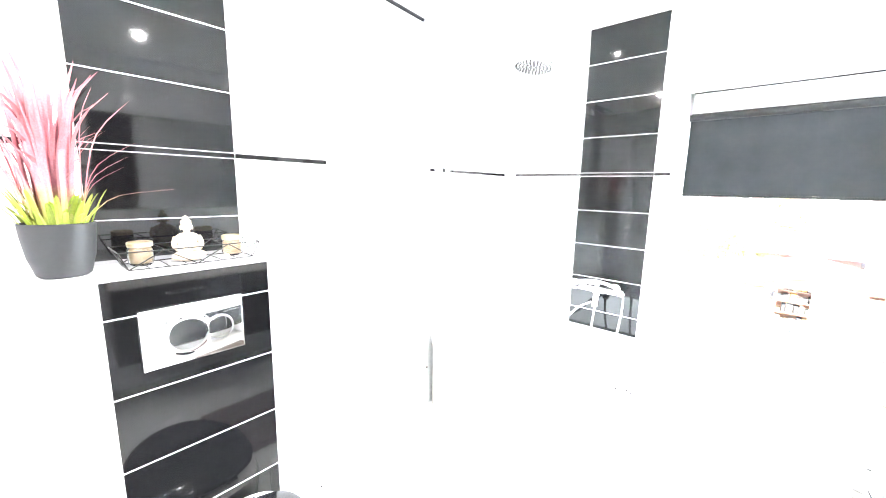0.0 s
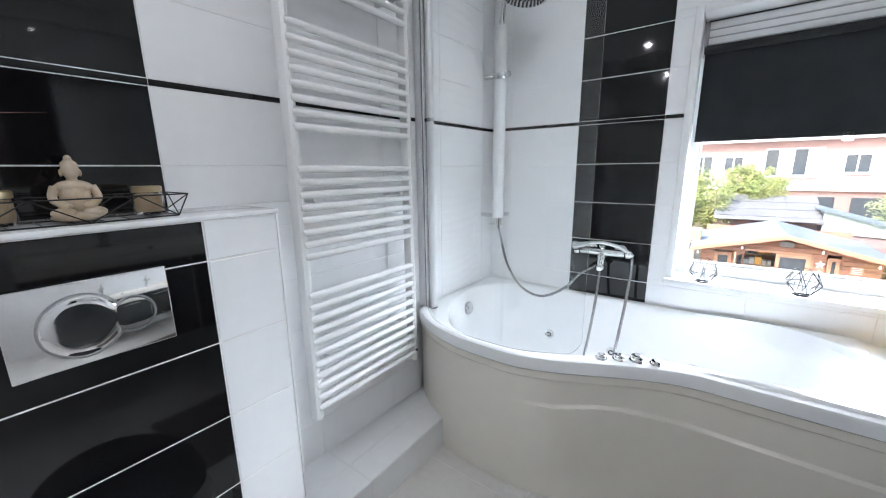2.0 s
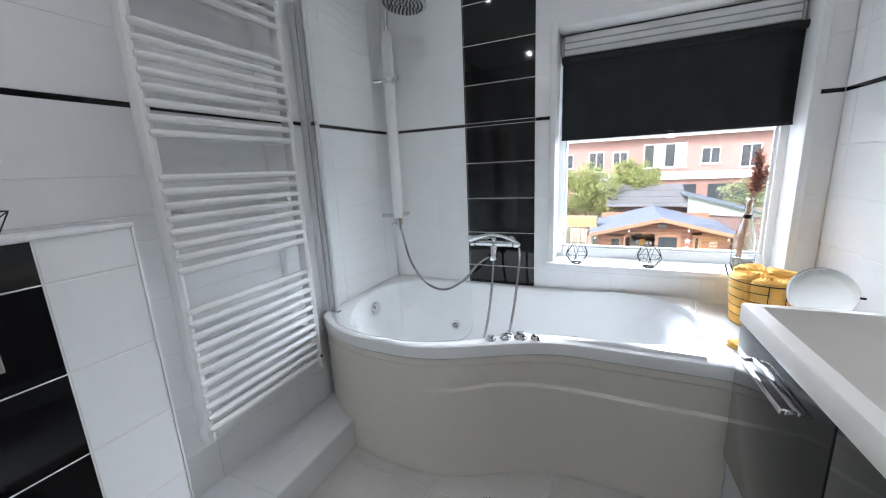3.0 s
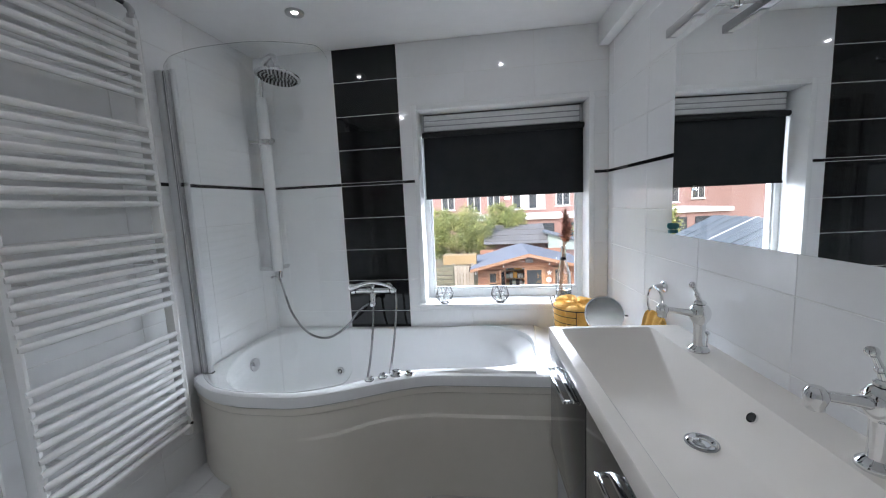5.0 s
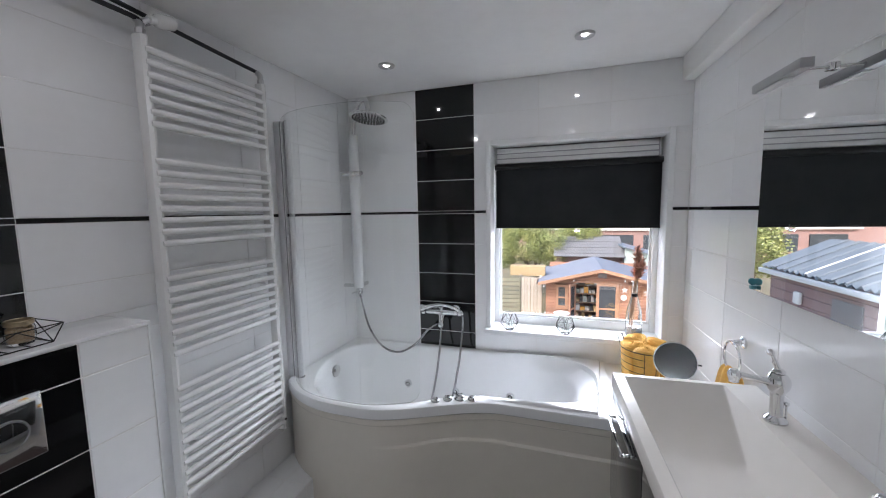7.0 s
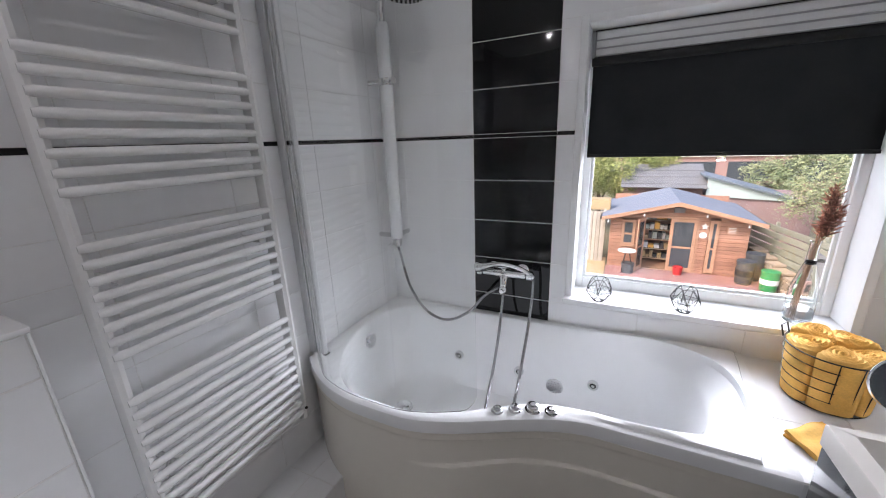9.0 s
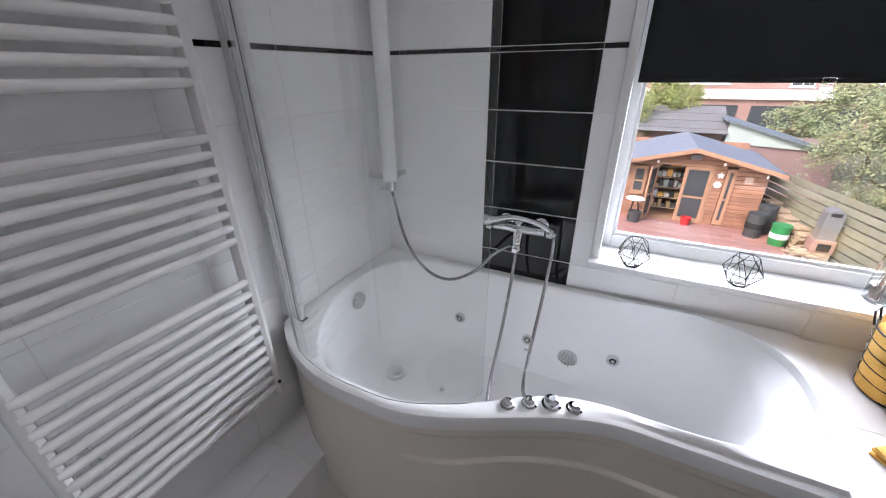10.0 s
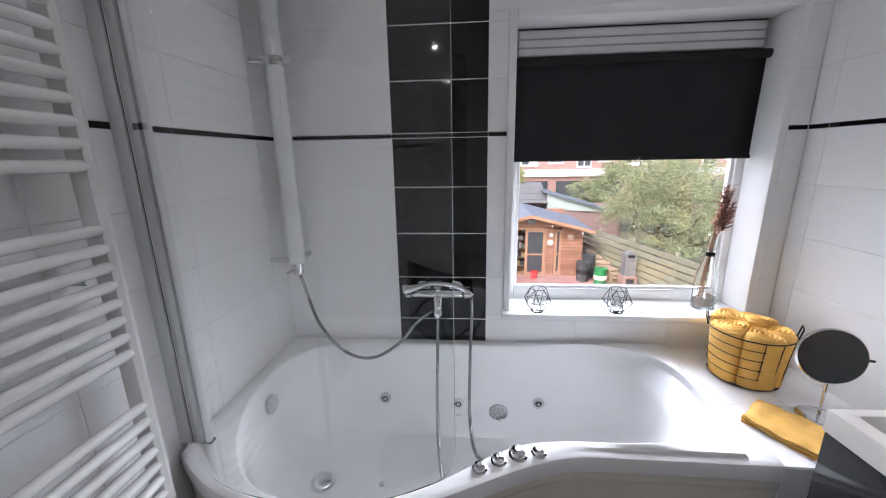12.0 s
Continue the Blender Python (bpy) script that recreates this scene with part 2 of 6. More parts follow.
def box(x0, y0, z0, x1, y1, z1, bevel=0.0, seg=2, bm=None):
    own = bm is None
    b = bmesh.new()
    r = bmesh.ops.create_cube(b, size=1)
    bmesh.ops.scale(b, vec=(x1 - x0, y1 - y0, z1 - z0), verts=b.verts)
    bmesh.ops.translate(b, vec=((x0 + x1) / 2, (y0 + y1) / 2, (z0 + z1) / 2), verts=b.verts)
    if bevel:
        bmesh.ops.bevel(b, geom=list(b.edges), offset=bevel, segments=seg, profile=0.5, affect="EDGES")
    if own:
        return b
    join(bm, b)
    return bm


def join(bm, other):
    """Adds the faces of other to bm, and frees other."""
    made = {v: bm.verts.new(v.co) for v in other.verts}
    for f in other.faces:
        bm.faces.new([made[v] for v in f.verts])
    other.free()
    return bm


def lathe(profile, at=(0, 0, 0), n=32, turn=None):
    """A body of revolution about z from (radius, height) pairs."""
    b = bmesh.new()
    rings = []
    for r, z in profile:
        if r < 1e-6:
            rings.append([b.verts.new((0, 0, z))])
        else:
            rings.append([b.verts.new((r * math.cos(2 * math.pi * k / n), r * math.sin(2 * math.pi * k / n), z)) for k in range(n)])
    for a, c in zip(rings, rings[1:]):
        for k in range(n):
            q = (k + 1) % n
            if len(a) == 1 and len(c) > 1:
                b.faces.new((a[0], c[q], c[k]))
            elif len(c) == 1 and len(a) > 1:
                b.faces.new((a[k], a[q], c[0]))
            elif len(a) > 1:
                b.faces.new((a[k], a[q], c[q], c[k]))
    m = Matrix.Translation(at) @ (turn or Matrix())
    bmesh.ops.transform(b, matrix=m, verts=b.verts)
    bmesh.ops.recalc_face_normals(b, faces=b.faces)
    return b


def spline(points, k=8, closed=False):
    """A smooth line through the points."""
    p = [Vector(q) for q in points]
    n, out = len(p), []
    for i in range(n if closed else n - 1):
        a, b, c, d = (p[(i + j) % n] if closed else p[min(max(i + j, 0), n - 1)] for j in (-1, 0, 1, 2))
        for s in range(k):
            t = s / k
            out.append(0.5 * (2 * b + (c - a) * t + (2 * a - 5 * b + 4 * c - d) * t * t + (3 * b - a - 3 * c + d) * t ** 3))
    if not closed:
        out.append(p[-1])
    return out


def tube(points, r, n=10, closed=False, caps=True, bm=None):
    """A round bar along the points; r may be a number or a list."""
    b = bm or bmesh.new()
    p = [Vector(q) for q in points]
    m = len(p)
    up = None
    rings = []
    for i in range(m):
        d = (p[(i + 1) % m] - p[i - 1]) if closed else (p[min(i + 1, m - 1)] - p[max(i - 1, 0)])
        d.normalize()
        if up is None:
            up = d.orthogonal().normalized()
        up = (up - d * up.dot(d)).normalized()
        side = d.cross(up)
        rad = r[i] if isinstance(r, (list, tuple)) else r
        rings.append([b.verts.new(p[i] + rad * (math.cos(2 * math.pi * k / n) * up + math.sin(2 * math.pi * k / n) * side)) for k in range(n)])
    for i in range(m if closed else m - 1):
        a, c = rings[i], rings[(i + 1) % m]
        for k in range(n):
            q = (k + 1) % n
            b.faces.new((a[k], a[q], c[q], c[k]))
    if caps and not closed:
        b.faces.new(rings[0][::-1])
        b.faces.new(rings[-1])
    return b


def ring(center, radius, r, n=32, axis="z", sides=8, bm=None):
    c = Vector(center)
    pts = []
    for k in range(n):
        a = 2 * math.pi * k / n
        u, v = radius * math.cos(a), radius * math.sin(a)
        pts.append(c + Vector({"z": (u, v, 0), "y": (u, 0, v), "x": (0, u, v)}[axis]))
    return tube(pts, r, sides, closed=True, bm=bm)


def smooth01(t):
    t = min(1.0, max(0.0, t))
    return t * t * (3 - 2 * t)


# ---- tiles ----
TILE_CACHE = {}


def tile_data(w, h, material, thick=0.006):
    """A tile that faces -y: its corner at the origin, w along x and h along z, with softened edges."""
    key = (round(w, 3), round(h, 3), material.name)
    if key not in TILE_CACHE:
        b = bmesh.new()
        c = 0.0012
        front = [b.verts.new(v) for v in ((c, 0, c), (w - c, 0, c), (w - c, 0, h - c), (c, 0, h - c))]
        edge = [b.verts.new(v) for v in ((0, c, 0), (w, c, 0), (w, c, h), (0, c, h))]
        back = [b.verts.new(v) for v in ((0, thick, 0), (w, thick, 0), (w, thick, h), (0, thick, h))]
        b.faces.new(front)
        for k in range(4):
            q = (k + 1) % 4
            b.faces.new((front[q], front[k], edge[k], edge[q]))
            b.faces.new((edge[q], edge[k], back[k], back[q]))
        bmesh.ops.recalc_face_normals(b, faces=b.faces)
        if b.faces[0].normal.y > 0:
            bmesh.ops.reverse_faces(b, faces=b.faces)
        TILE_CACHE[key] = mesh_of("tile", b, material, smooth=False)
    return TILE_CACHE[key]


def minus(rect, hole):
    """What is left of a rectangle (u0, v0, u1, v1) outside a hole, as rectangles."""
    a, b, c, d = rect
    p, q, r, s = hole
    if c <= p or a >= r or d <= q or b >= s:
        return [rect]
    out = []
    if b < q:
        out.append((a, b, c, q))
    if d > s:
        out.append((a, s, c, d))
    v0, v1 = max(b, q), min(d, s)
    if a < p:
        out.append((a, v0, p, v1))
    if c > r:
        out.append((r, v0, c, v1))
    return out


def tile_wall(parent, m, us, vs, pick, holes=(), joint=0.0015, name="tile"):
    """Tiles over the cells between the cuts us and vs on a wall; m takes (u, 0, v), seen from -y, to the world."""
    for i, (u0, u1) in enumerate(zip(us, us[1:])):
        for j, (v0, v1) in enumerate(zip(vs, vs[1:])):
            material = pick((u0 + u1) / 2, (v0 + v1) / 2)
            if not material:
                continue
            rects = [(u0, v0, u1, v1)]
            for hole in holes:
                rects = [r for q in rects for r in minus(q, hole)]
            for a, b, c, d in rects:
                g = 0.0036 if material is M_BLACK_TILE and d - b > 0.05 else joint
                w, h = c - a - g, d - b - g
                if w < 0.008 or h < 0.008:
                    continue
                ob = new(name, tile_data(w, h, material))
                ob.matrix_basis = m @ Matrix.Translation((a + g / 2, 0, b + g / 2))
                ob.parent = parent

# ---- structure ----
ROWS_Z = [0.0, 0.110, 0.312, 0.513, 0.714, 0.916, 1.117, 1.319, 1.521, 1.539, 1.741, 1.942, 2.143, CEIL]
STRIP = (1.521, 1.539)
WIN = (1.003, 0.752, 2.058, 1.976)
G = 0.0015


def wall_with_hole(name, axis_pts, label):
    b = bmesh.new()
    for p in axis_pts:
        box(*p, bm=b)
    return solo(name, b, M_GROUT, label, "wall", kind="structure", smooth=False)


TH = 0.30
north = wall_with_hole("wall_north", [
    (-0.3, NORTH + G, -0.2, WIN[0], NORTH + TH, CEIL + 0.2), (WIN[2], NORTH + G, -0.2, EAST + 0.3, NORTH + TH, CEIL + 0.2),
    (WIN[0], NORTH + G, -0.2, WIN[2], NORTH + TH, WIN[1]), (WIN[0], NORTH + G, WIN[3], WIN[2], NORTH + TH, CEIL + 0.2)], "white tiled window wall with a black tile column")
west = wall_with_hole("wall_west", [(-0.3, SOUTH - 0.6, -0.2, -G, NORTH, CEIL + 0.2)], "white tiled wall with a thin black strip and a black tile column")
east = wall_with_hole("wall_east", [(EAST + G, SOUTH - 0.6, -0.2, EAST + 0.3, NORTH, CEIL + 0.2)], "white tiled wall with a thin black strip")
south = solo("wall_south", box(-0.3, SOUTH - 0.3, -0.2, EAST + 0.45, SOUTH, CEIL + 0.2), M_PAINT, "plain white painted wall", "wall", kind="structure")
floor = solo("floor", box(-0.25, SOUTH, -0.2, EAST + 0.45, NORTH, -G), M_GROUT, "light greige tiled bathroom floor", "floor", kind="structure")
ceiling = solo("ceiling", box(-0.25, SOUTH, CEIL, EAST + 0.45, NORTH, CEIL + 0.2), M_CEIL, "white painted ceiling with recessed spots", "ceiling", kind="structure")
beam = solo("ceiling_beam", box(2.075, SOUTH + 0.002, 2.212, EAST - 0.002, NORTH - 0.004, CEIL - 0.001, 0.004), M_PAINT, "white boxed-in beam along the ceiling edge", "beam", kind="structure")

# cistern wall: a boxed-in front with a tiled shelf on top
BX, BY0, BY1, BZ = 0.187, 0.2, 1.455, 1.20
cistern = solo("cistern_wall", box(-0.10, BY0, 0, BX - G, BY1 - G, BZ - 0.012), M_GROUT, "half-height boxed-in cistern wall, white tiles with a black tile column", "wall", kind="structure")
ledge = part("ledge", box(-0.10, BY0, BZ - 0.012, BX + 0.004, BY1 + 0.004, BZ, 0.002), M_WHITE_TILE, cistern, "white tiled shelf")
trim = part("edge_trim", box(BX - 0.004, BY1 - 0.004, 0.001, BX + 0.002, BY1 + 0.002, BZ - 0.013, 0.001), M_LACQUER, cistern, "white corner profile")

# the tiled step between the cistern wall and the bath
step = solo("step", box(-0.08, BY1 + 0.001, 0, 0.232 - G, 2.30, 0.14 - G), M_GROUT, "low white tiled step against the wall", "step", kind="structure")

# the tiled deck beside the bath
deck = solo("bath_deck", box(1.723, 2.333 + G, 0, EAST, NORTH, 0.598 - G), M_GROUT, "white tiled deck at the end of the bath", "deck", kind="structure")

# ---- window ----
wx0, wz0, wx1, wz1 = WIN
window = thing("window_1", (wx0, NORTH, wz0), "white-framed window in a deep white lining", "window", kind="structure")
part("lining", box(wx0, NORTH - 0.010, wz0 + 0.012, wx0 + 0.030, 3.15, wz1, 0.002), M_LACQUER, window)
part("lining", box(wx1 - 0.030, NORTH - 0.010, wz0 + 0.012, wx1, 3.15, wz1, 0.002), M_LACQUER, window)
part("lining", box(wx0 + 0.0305, NORTH - 0.010, wz1 - 0.030, wx1 - 0.0305, 3.15, wz1, 0.002), M_LACQUER, window)
part("window_sill", box(wx0 - 0.006, NORTH - 0.050, wz0 - 0.012, wx1 + 0.010, 3.15, wz0 + 0.0115, 0.004), M_LACQUER, window, "white window sill")
fr = bmesh.new()
F0, F1 = 3.1505, 3.215
box(wx0, F0, wz0, wx0 + 0.062, F1, wz1, 0.005, bm=fr)
box(wx1 - 0.062, F0, wz0, wx1, F1, wz1, 0.005, bm=fr)
box(wx0 + 0.062, F0, wz0, wx1 - 0.062, F1, wz0 + 0.062, 0.005, bm=fr)
box(wx0 + 0.062, F0, wz1 - 0.05, wx1 - 0.062, F1, wz1, 0.005, bm=fr)
part("window_frame", fr, M_LACQUER, window, "white window frame")
bead = bmesh.new()
gx0, gx1, gz0, gz1 = wx0 + 0.062, wx1 - 0.062, wz0 + 0.062, wz1 - 0.05
for a in ((gx0, gz0, gx0 + 0.014, gz1), (gx1 - 0.014, gz0, gx1, gz1), (gx0 + 0.014, gz0, gx1 - 0.014, gz0 + 0.014), (gx0 + 0.014, gz1 - 0.014, gx1 - 0.014, gz1)):
    box(a[0], F0 + 0.012, a[1], a[2], F0 + 0.026, a[3], 0.002, bm=bead)
part("glazing_bead", bead, M_LACQUER, window)
pane = part("pane", box(gx0, F0 + 0.027, gz0, gx1, F0 + 0.033, gz1), M_GLASS, window, "clear glass", smooth=False)
pane.visible_shadow = False
# trickle vent above the glass
# backing darker than the slats, so the gaps between them read as shade
vent = part("vent_grille", box(wx0 + 0.045, 3.128, 1.842, wx1 - 0.045, 3.150, 1.942, 0.003), M_ALU, window, "grey aluminium ventilation grille")
for z0, z1 in ((1.846, 1.870), (1.877, 1.902), (1.909, 1.937)):
    part("vent_slat", box(wx0 + 0.052, 3.1225, z0, wx1 - 0.052, 3.1278, z1, 0.002), M_VENT, vent)
# dark strips put in for the shaded gaps above and below the grille
for z0, z1 in ((1.836, 1.8415), (1.9425, 1.947)):
    part("vent_seal", box(wx0 + 0.045, 3.130, z0, wx1 - 0.045, 3.1495, z1), M_RUBBER, vent)

# roller blind
blind = thing("roller_blind", (1.55, 3.12, 1.86), "black roller blind pulled halfway down the window", "blind")
bl0, bl1 = wx0 + 0.040, wx1 - 0.014
part("roller", tube([(bl0, 3.112, 1.818), (bl1, 3.112, 1.818)], 0.017, 16), M_BLIND, blind)
fab = bmesh.new()
grid = [[fab.verts.new((bl0 + 0.004 + (bl1 - bl0 - 0.008) * i / 24, 3.129 + 0.0012 * math.sin(i * 1.1 + j * 0.35), 1.425 + (1.82 - 1.425) * j / 12)) for j in range(13)] for i in range(25)]
for i in range(24):
    for j in range(12):
        fab.faces.new((grid[i][j], grid[i + 1][j], grid[i + 1][j + 1], grid[i][j + 1]))
bmesh.ops.solidify(fab, geom=list(fab.faces), thickness=0.0012)
part("fabric", fab, M_BLIND, blind)
part("bottom_bar", box(bl0 + 0.004, 3.122, 1.416, bl1 - 0.004, 3.134, 1.430, 0.002), M_BLIND, blind)
part("pull_tab", box(1.548, 3.116, 1.395, 1.580, 3.121, 1.432, 0.003), M_CLEAR, blind, "small clear pull tab")
for bx in (bl0 - 0.006, bl1):
    part("bracket", box(bx, 3.095, 1.798, bx + 0.006, 3.149, 1.838, 0.002), M_BLACK if bx > 1.5 else M_LACQUER, blind)

# ---- recessed spots ----
spot = thing("ceiling_spot", (SPOTS[0][0], SPOTS[0][1], CEIL), "round recessed ceiling spot with a brushed steel rim, lit", "lamp", "ceiling spots")
sx, sy = SPOTS[0]
part("rim", lathe([(0.017, -0.001), (0.024, -0.006), (0.036, -0.010), (0.043, -0.008), (0.0455, -0.001), (0.0455, 0.002), (0.03, 0.002)], (sx, sy, CEIL), 40), M_STEEL, spot)
part("lens", lathe([(0.0, -0.003), (0.015, -0.003), (0.0165, -0.0005)], (sx, sy, CEIL), 32), M_LAMP, spot, "glowing frosted lens")
for sx, sy in SPOTS[1:]:
    copy_thing(spot, Matrix.Translation((sx, sy, CEIL)))

# ---- bath ----
CX, CY, NB = 0.86, 2.60, 144
EAST_END = 1.7222


def front_edge(x):
    """The bath's front in plan: a bulge at the shower end, a waist at the other."""
    near = 0.17 * (max(0, 0.45 - x) / 0.45) ** 2.3
    return 2.10 + near + 0.225 * smooth01((x - 0.55) / 0.67)


def inner_front(x):
    return front_edge(x) + 0.045 + 0.042 * math.exp(-((x - 0.98) / 0.17) ** 2)


def by_angle(poly):
    """Resamples a closed outline at even angles about the bath's middle."""
    n = len(poly)
    out = []
    ang = [math.atan2(y - CY, x - CX) for x, y in poly]
    for k in range(NB):
        a = -math.pi + 2 * math.pi * (k + 0.5) / NB
        best = None
        for i in range(n):
            a0, a1 = ang[i], ang[(i + 1) % n]
            d = (a1 - a0 + math.pi) % (2 * math.pi) - math.pi
            e = (a - a0 + math.pi) % (2 * math.pi) - math.pi
            if d and 0 <= e / d <= 1 and abs(d) < 2:
                p, q = Vector(poly[i]), Vector(poly[(i + 1) % n])
                ray, seg = Vector((math.cos(a), math.sin(a))), q - p
                den = ray.x * seg.y - ray.y * seg.x
                if abs(den) > 1e-9:
                    w = Vector((CX, CY)) - p
                    u = (ray.x * w.y - ray.y * w.x) / den
                    best = p + seg * u
        out.append(best)
    return out


def rounded(xmin, xmax, yback, lift, rw, re, p=2.3):
    """An outline with rounded ends between the back line and the front curve raised by lift."""
    xs = [xmin + (xmax - xmin) * (0.5 - 0.5 * math.cos(math.pi * i / 90)) for i in range(91)]
    back, front = [], []
    ym = 2.66
    for x in xs:
        s = 1.0
        if x < xmin + rw:
            s = max(0.0, 1 - ((xmin + rw - x) / rw) ** p) ** (1 / p)
        elif x > xmax - re:
            s = max(0.0, 1 - ((x - xmax + re) / re) ** 2.7) ** (1 / 2.7)
        back.append((x, ym + (yback - ym) * s))
        front.append((x, ym + (inner_front(x) + lift - ym) * s))
    return by_angle(back + front[::-1][1:-1])


def outer(lift):
    xs = [0.004 + (EAST_END - 0.004) * i / 110 for i in range(111)]
    pts = [(x, front_edge(x) + lift) for x in xs]
    out = by_angle(pts + [(EAST_END, 2.5), (EAST_END, 2.8), (EAST_END, 2.996), (1.2, 2.996), (0.6, 2.996), (0.004, 2.996), (0.004, 2.7), (0.004, 2.45)])
    for corner in (Vector((EAST_END, front_edge(EAST_END) + lift)), Vector((EAST_END, 2.996)), Vector((0.004, 2.996))):
        k = min(range(NB), key=lambda i: (out[i] - corner).length)
        out[k] = corner
    return out


def plate(lift, side):
    """The raised plate round the hollow: a slanted east edge, the rest parallel to the rim."""
    xe = 1.640 - side
    xs = [0.010 + side + (xe - 0.010 - side) * i / 100 for i in range(101)]
    pts = [(x, front_edge(x) + lift) for x in xs]
    ring_ = pts + [(xe + 0.030, 2.62), (xe + 0.058, 2.90), (xe + 0.062, 2.990 - side), (1.2, 2.990 - side), (0.6, 2.990 - side), (0.010 + side, 2.990 - side), (0.010 + side, 2.7), (0.010 + side, 2.45)]
    out = by_angle(ring_)
    for corner in (Vector(pts[-1]), Vector((xe + 0.062, 2.990 - side)), Vector((0.010 + side, 2.990 - side))):
        k = min(range(NB), key=lambda i: (out[i] - corner).length)
        out[k] = corner
    return out


RIM = 0.608
loops = [
    (outer(0.012), 0.548), (outer(0.001), 0.556), (outer(0.0), RIM - 0.016), (outer(0.004), RIM - 0.005), (outer(0.014), RIM),
    (plate(0.021, 0.0), RIM + 0.0005), (plate(0.027, 0.006), RIM + 0.001),
    (rounded(0.050, 1.668, 2.958, -0.006, 0.34, 0.37), RIM), (rounded(0.053, 1.664, 2.955, -0.002, 0.34, 0.37), RIM - 0.002),
    (rounded(0.058, 1.658, 2.950, 0.004, 0.34, 0.38), RIM - 0.012), (rounded(0.067, 1.575, 2.944, 0.014, 0.34, 0.40), 0.552),
    (rounded(0.070, 1.558, 2.942, 0.018, 0.34, 0.41), 0.525), (rounded(0.084, 1.515, 2.936, 0.034, 0.33, 0.42), 0.41), (rounded(0.094, 1.465, 2.930, 0.045, 0.32, 0.44), 0.30),
    (rounded(0.115, 1.415, 2.915, 0.070, 0.31, 0.42), 0.21), (rounded(0.150, 1.360, 2.885, 0.105, 0.30, 0.44), 0.17),
    (rounded(0.215, 1.285, 2.830, 0.165, 0.28, 0.46), 0.156), (rounded(0.42, 1.05, 2.72, 0.31, 0.2, 0.3), 0.152)]
bath = thing("whirlpool_bath", (0.85, 2.6, 0), "white acrylic curved whirlpool bath with a cream front panel", "bathtub")
tub = bmesh.new()
rings = [[tub.verts.new((q.x, q.y, z + ({6: 0.010, 7: 0.017, 8: 0.017}.get(n, 0.0) * smooth01((q.x - 1.00) / 0.40)))) for q in loop] for n, (loop, z) in enumerate(loops)]
for a, c in zip(rings, rings[1:]):
    for k in range(NB):
        q = (k + 1) % NB
        tub.faces.new((a[k], a[q], c[q], c[k]))
tub.faces.new(rings[-1])
bmesh.ops.recalc_face_normals(tub, faces=tub.faces)
part("tub", tub, M_ACRYL, bath)

# front panel with its two raised waves
pan = bmesh.new()
cols, rows_n = 150, 110


def panel_y(x, z):
    y = front_edge(x) + 0.016
    wave = 0.410 + 0.020 * math.exp(-((x - 0.93) / 0.15) ** 2)
    y -= 0.013 * smooth01((wave - z) / 0.010)
    y -= 0.007 * smooth01((z - 0.512) / 0.008)
    fade = smooth01((x - 0.56) / 0.22)
    return y + 0.013 * (1 - fade) * smooth01((wave - z) / 0.010)


g = [[pan.verts.new((0.012 + 1.7095 * i / cols, panel_y(0.012 + 1.7095 * i / cols, 0.002 + 0.546 * j / rows_n), 0.002 + 0.546 * j / rows_n)) for j in range(rows_n + 1)] for i in range(cols + 1)]
for i in range(cols):
    for j in range(rows_n):
        pan.faces.new((g[i][j], g[i + 1][j], g[i + 1][j + 1], g[i][j + 1]))
bmesh.ops.recalc_face_normals(pan, faces=pan.faces)
bmesh.ops.solidify(pan, geom=list(pan.faces), thickness=-0.004)
part("front_panel", pan, M_PANEL, bath, "cream front panel with raised waves")


def knob(x, y, r, h):
    k = part("control_knob", lathe([(0, h), (r * 0.7, h), (r * 0.95, h * 0.85), (r, h * 0.5), (r, 0.004), (r * 1.25, 0.003), (r * 1.3, -0.002), (0, -0.002)], (x, y, RIM), 28), M_CHROME, bath, "chrome control knob")
    part("knob_cap", lathe([(0, h + 0.002), (r * 0.4, h + 0.002), (r * 0.5, h - 0.001)], (x, y, RIM), 20), M_STEEL, k)


knob(0.889, 2.262, 0.017, 0.016)
knob(0.943, 2.292, 0.018, 0.018)
knob(1.000, 2.318, 0.022, 0.022)
knob(1.060, 2.330, 0.018, 0.014)

FACE_S = Matrix.Rotation(radians(90), 4, "X")
FACE_E = Matrix.Rotation(radians(90), 4, "Y")


def jet(x, y, z, r=0.026):
    j = part("jet", lathe([(0, 0.004), (r * 0.45, 0.006), (r * 0.6, 0.009), (r * 0.95, 0.008), (r, 0.002), (r, -0.006)], (x, y, z), 28, FACE_S), M_CHROME, bath, "chrome water jet")
    part("nozzle", lathe([(0, 0.0125), (r * 0.22, 0.0120), (r * 0.30, 0.0105), (r * 0.34, 0.004)], (x, y, z), 18, FACE_S), M_STEEL, j)
    part("nozzle_gap", lathe([(r * 0.34, 0.0068), (r * 0.50, 0.0090), (r * 0.52, 0.0060)], (x, y, z), 20, FACE_S), M_RUBBER, j)


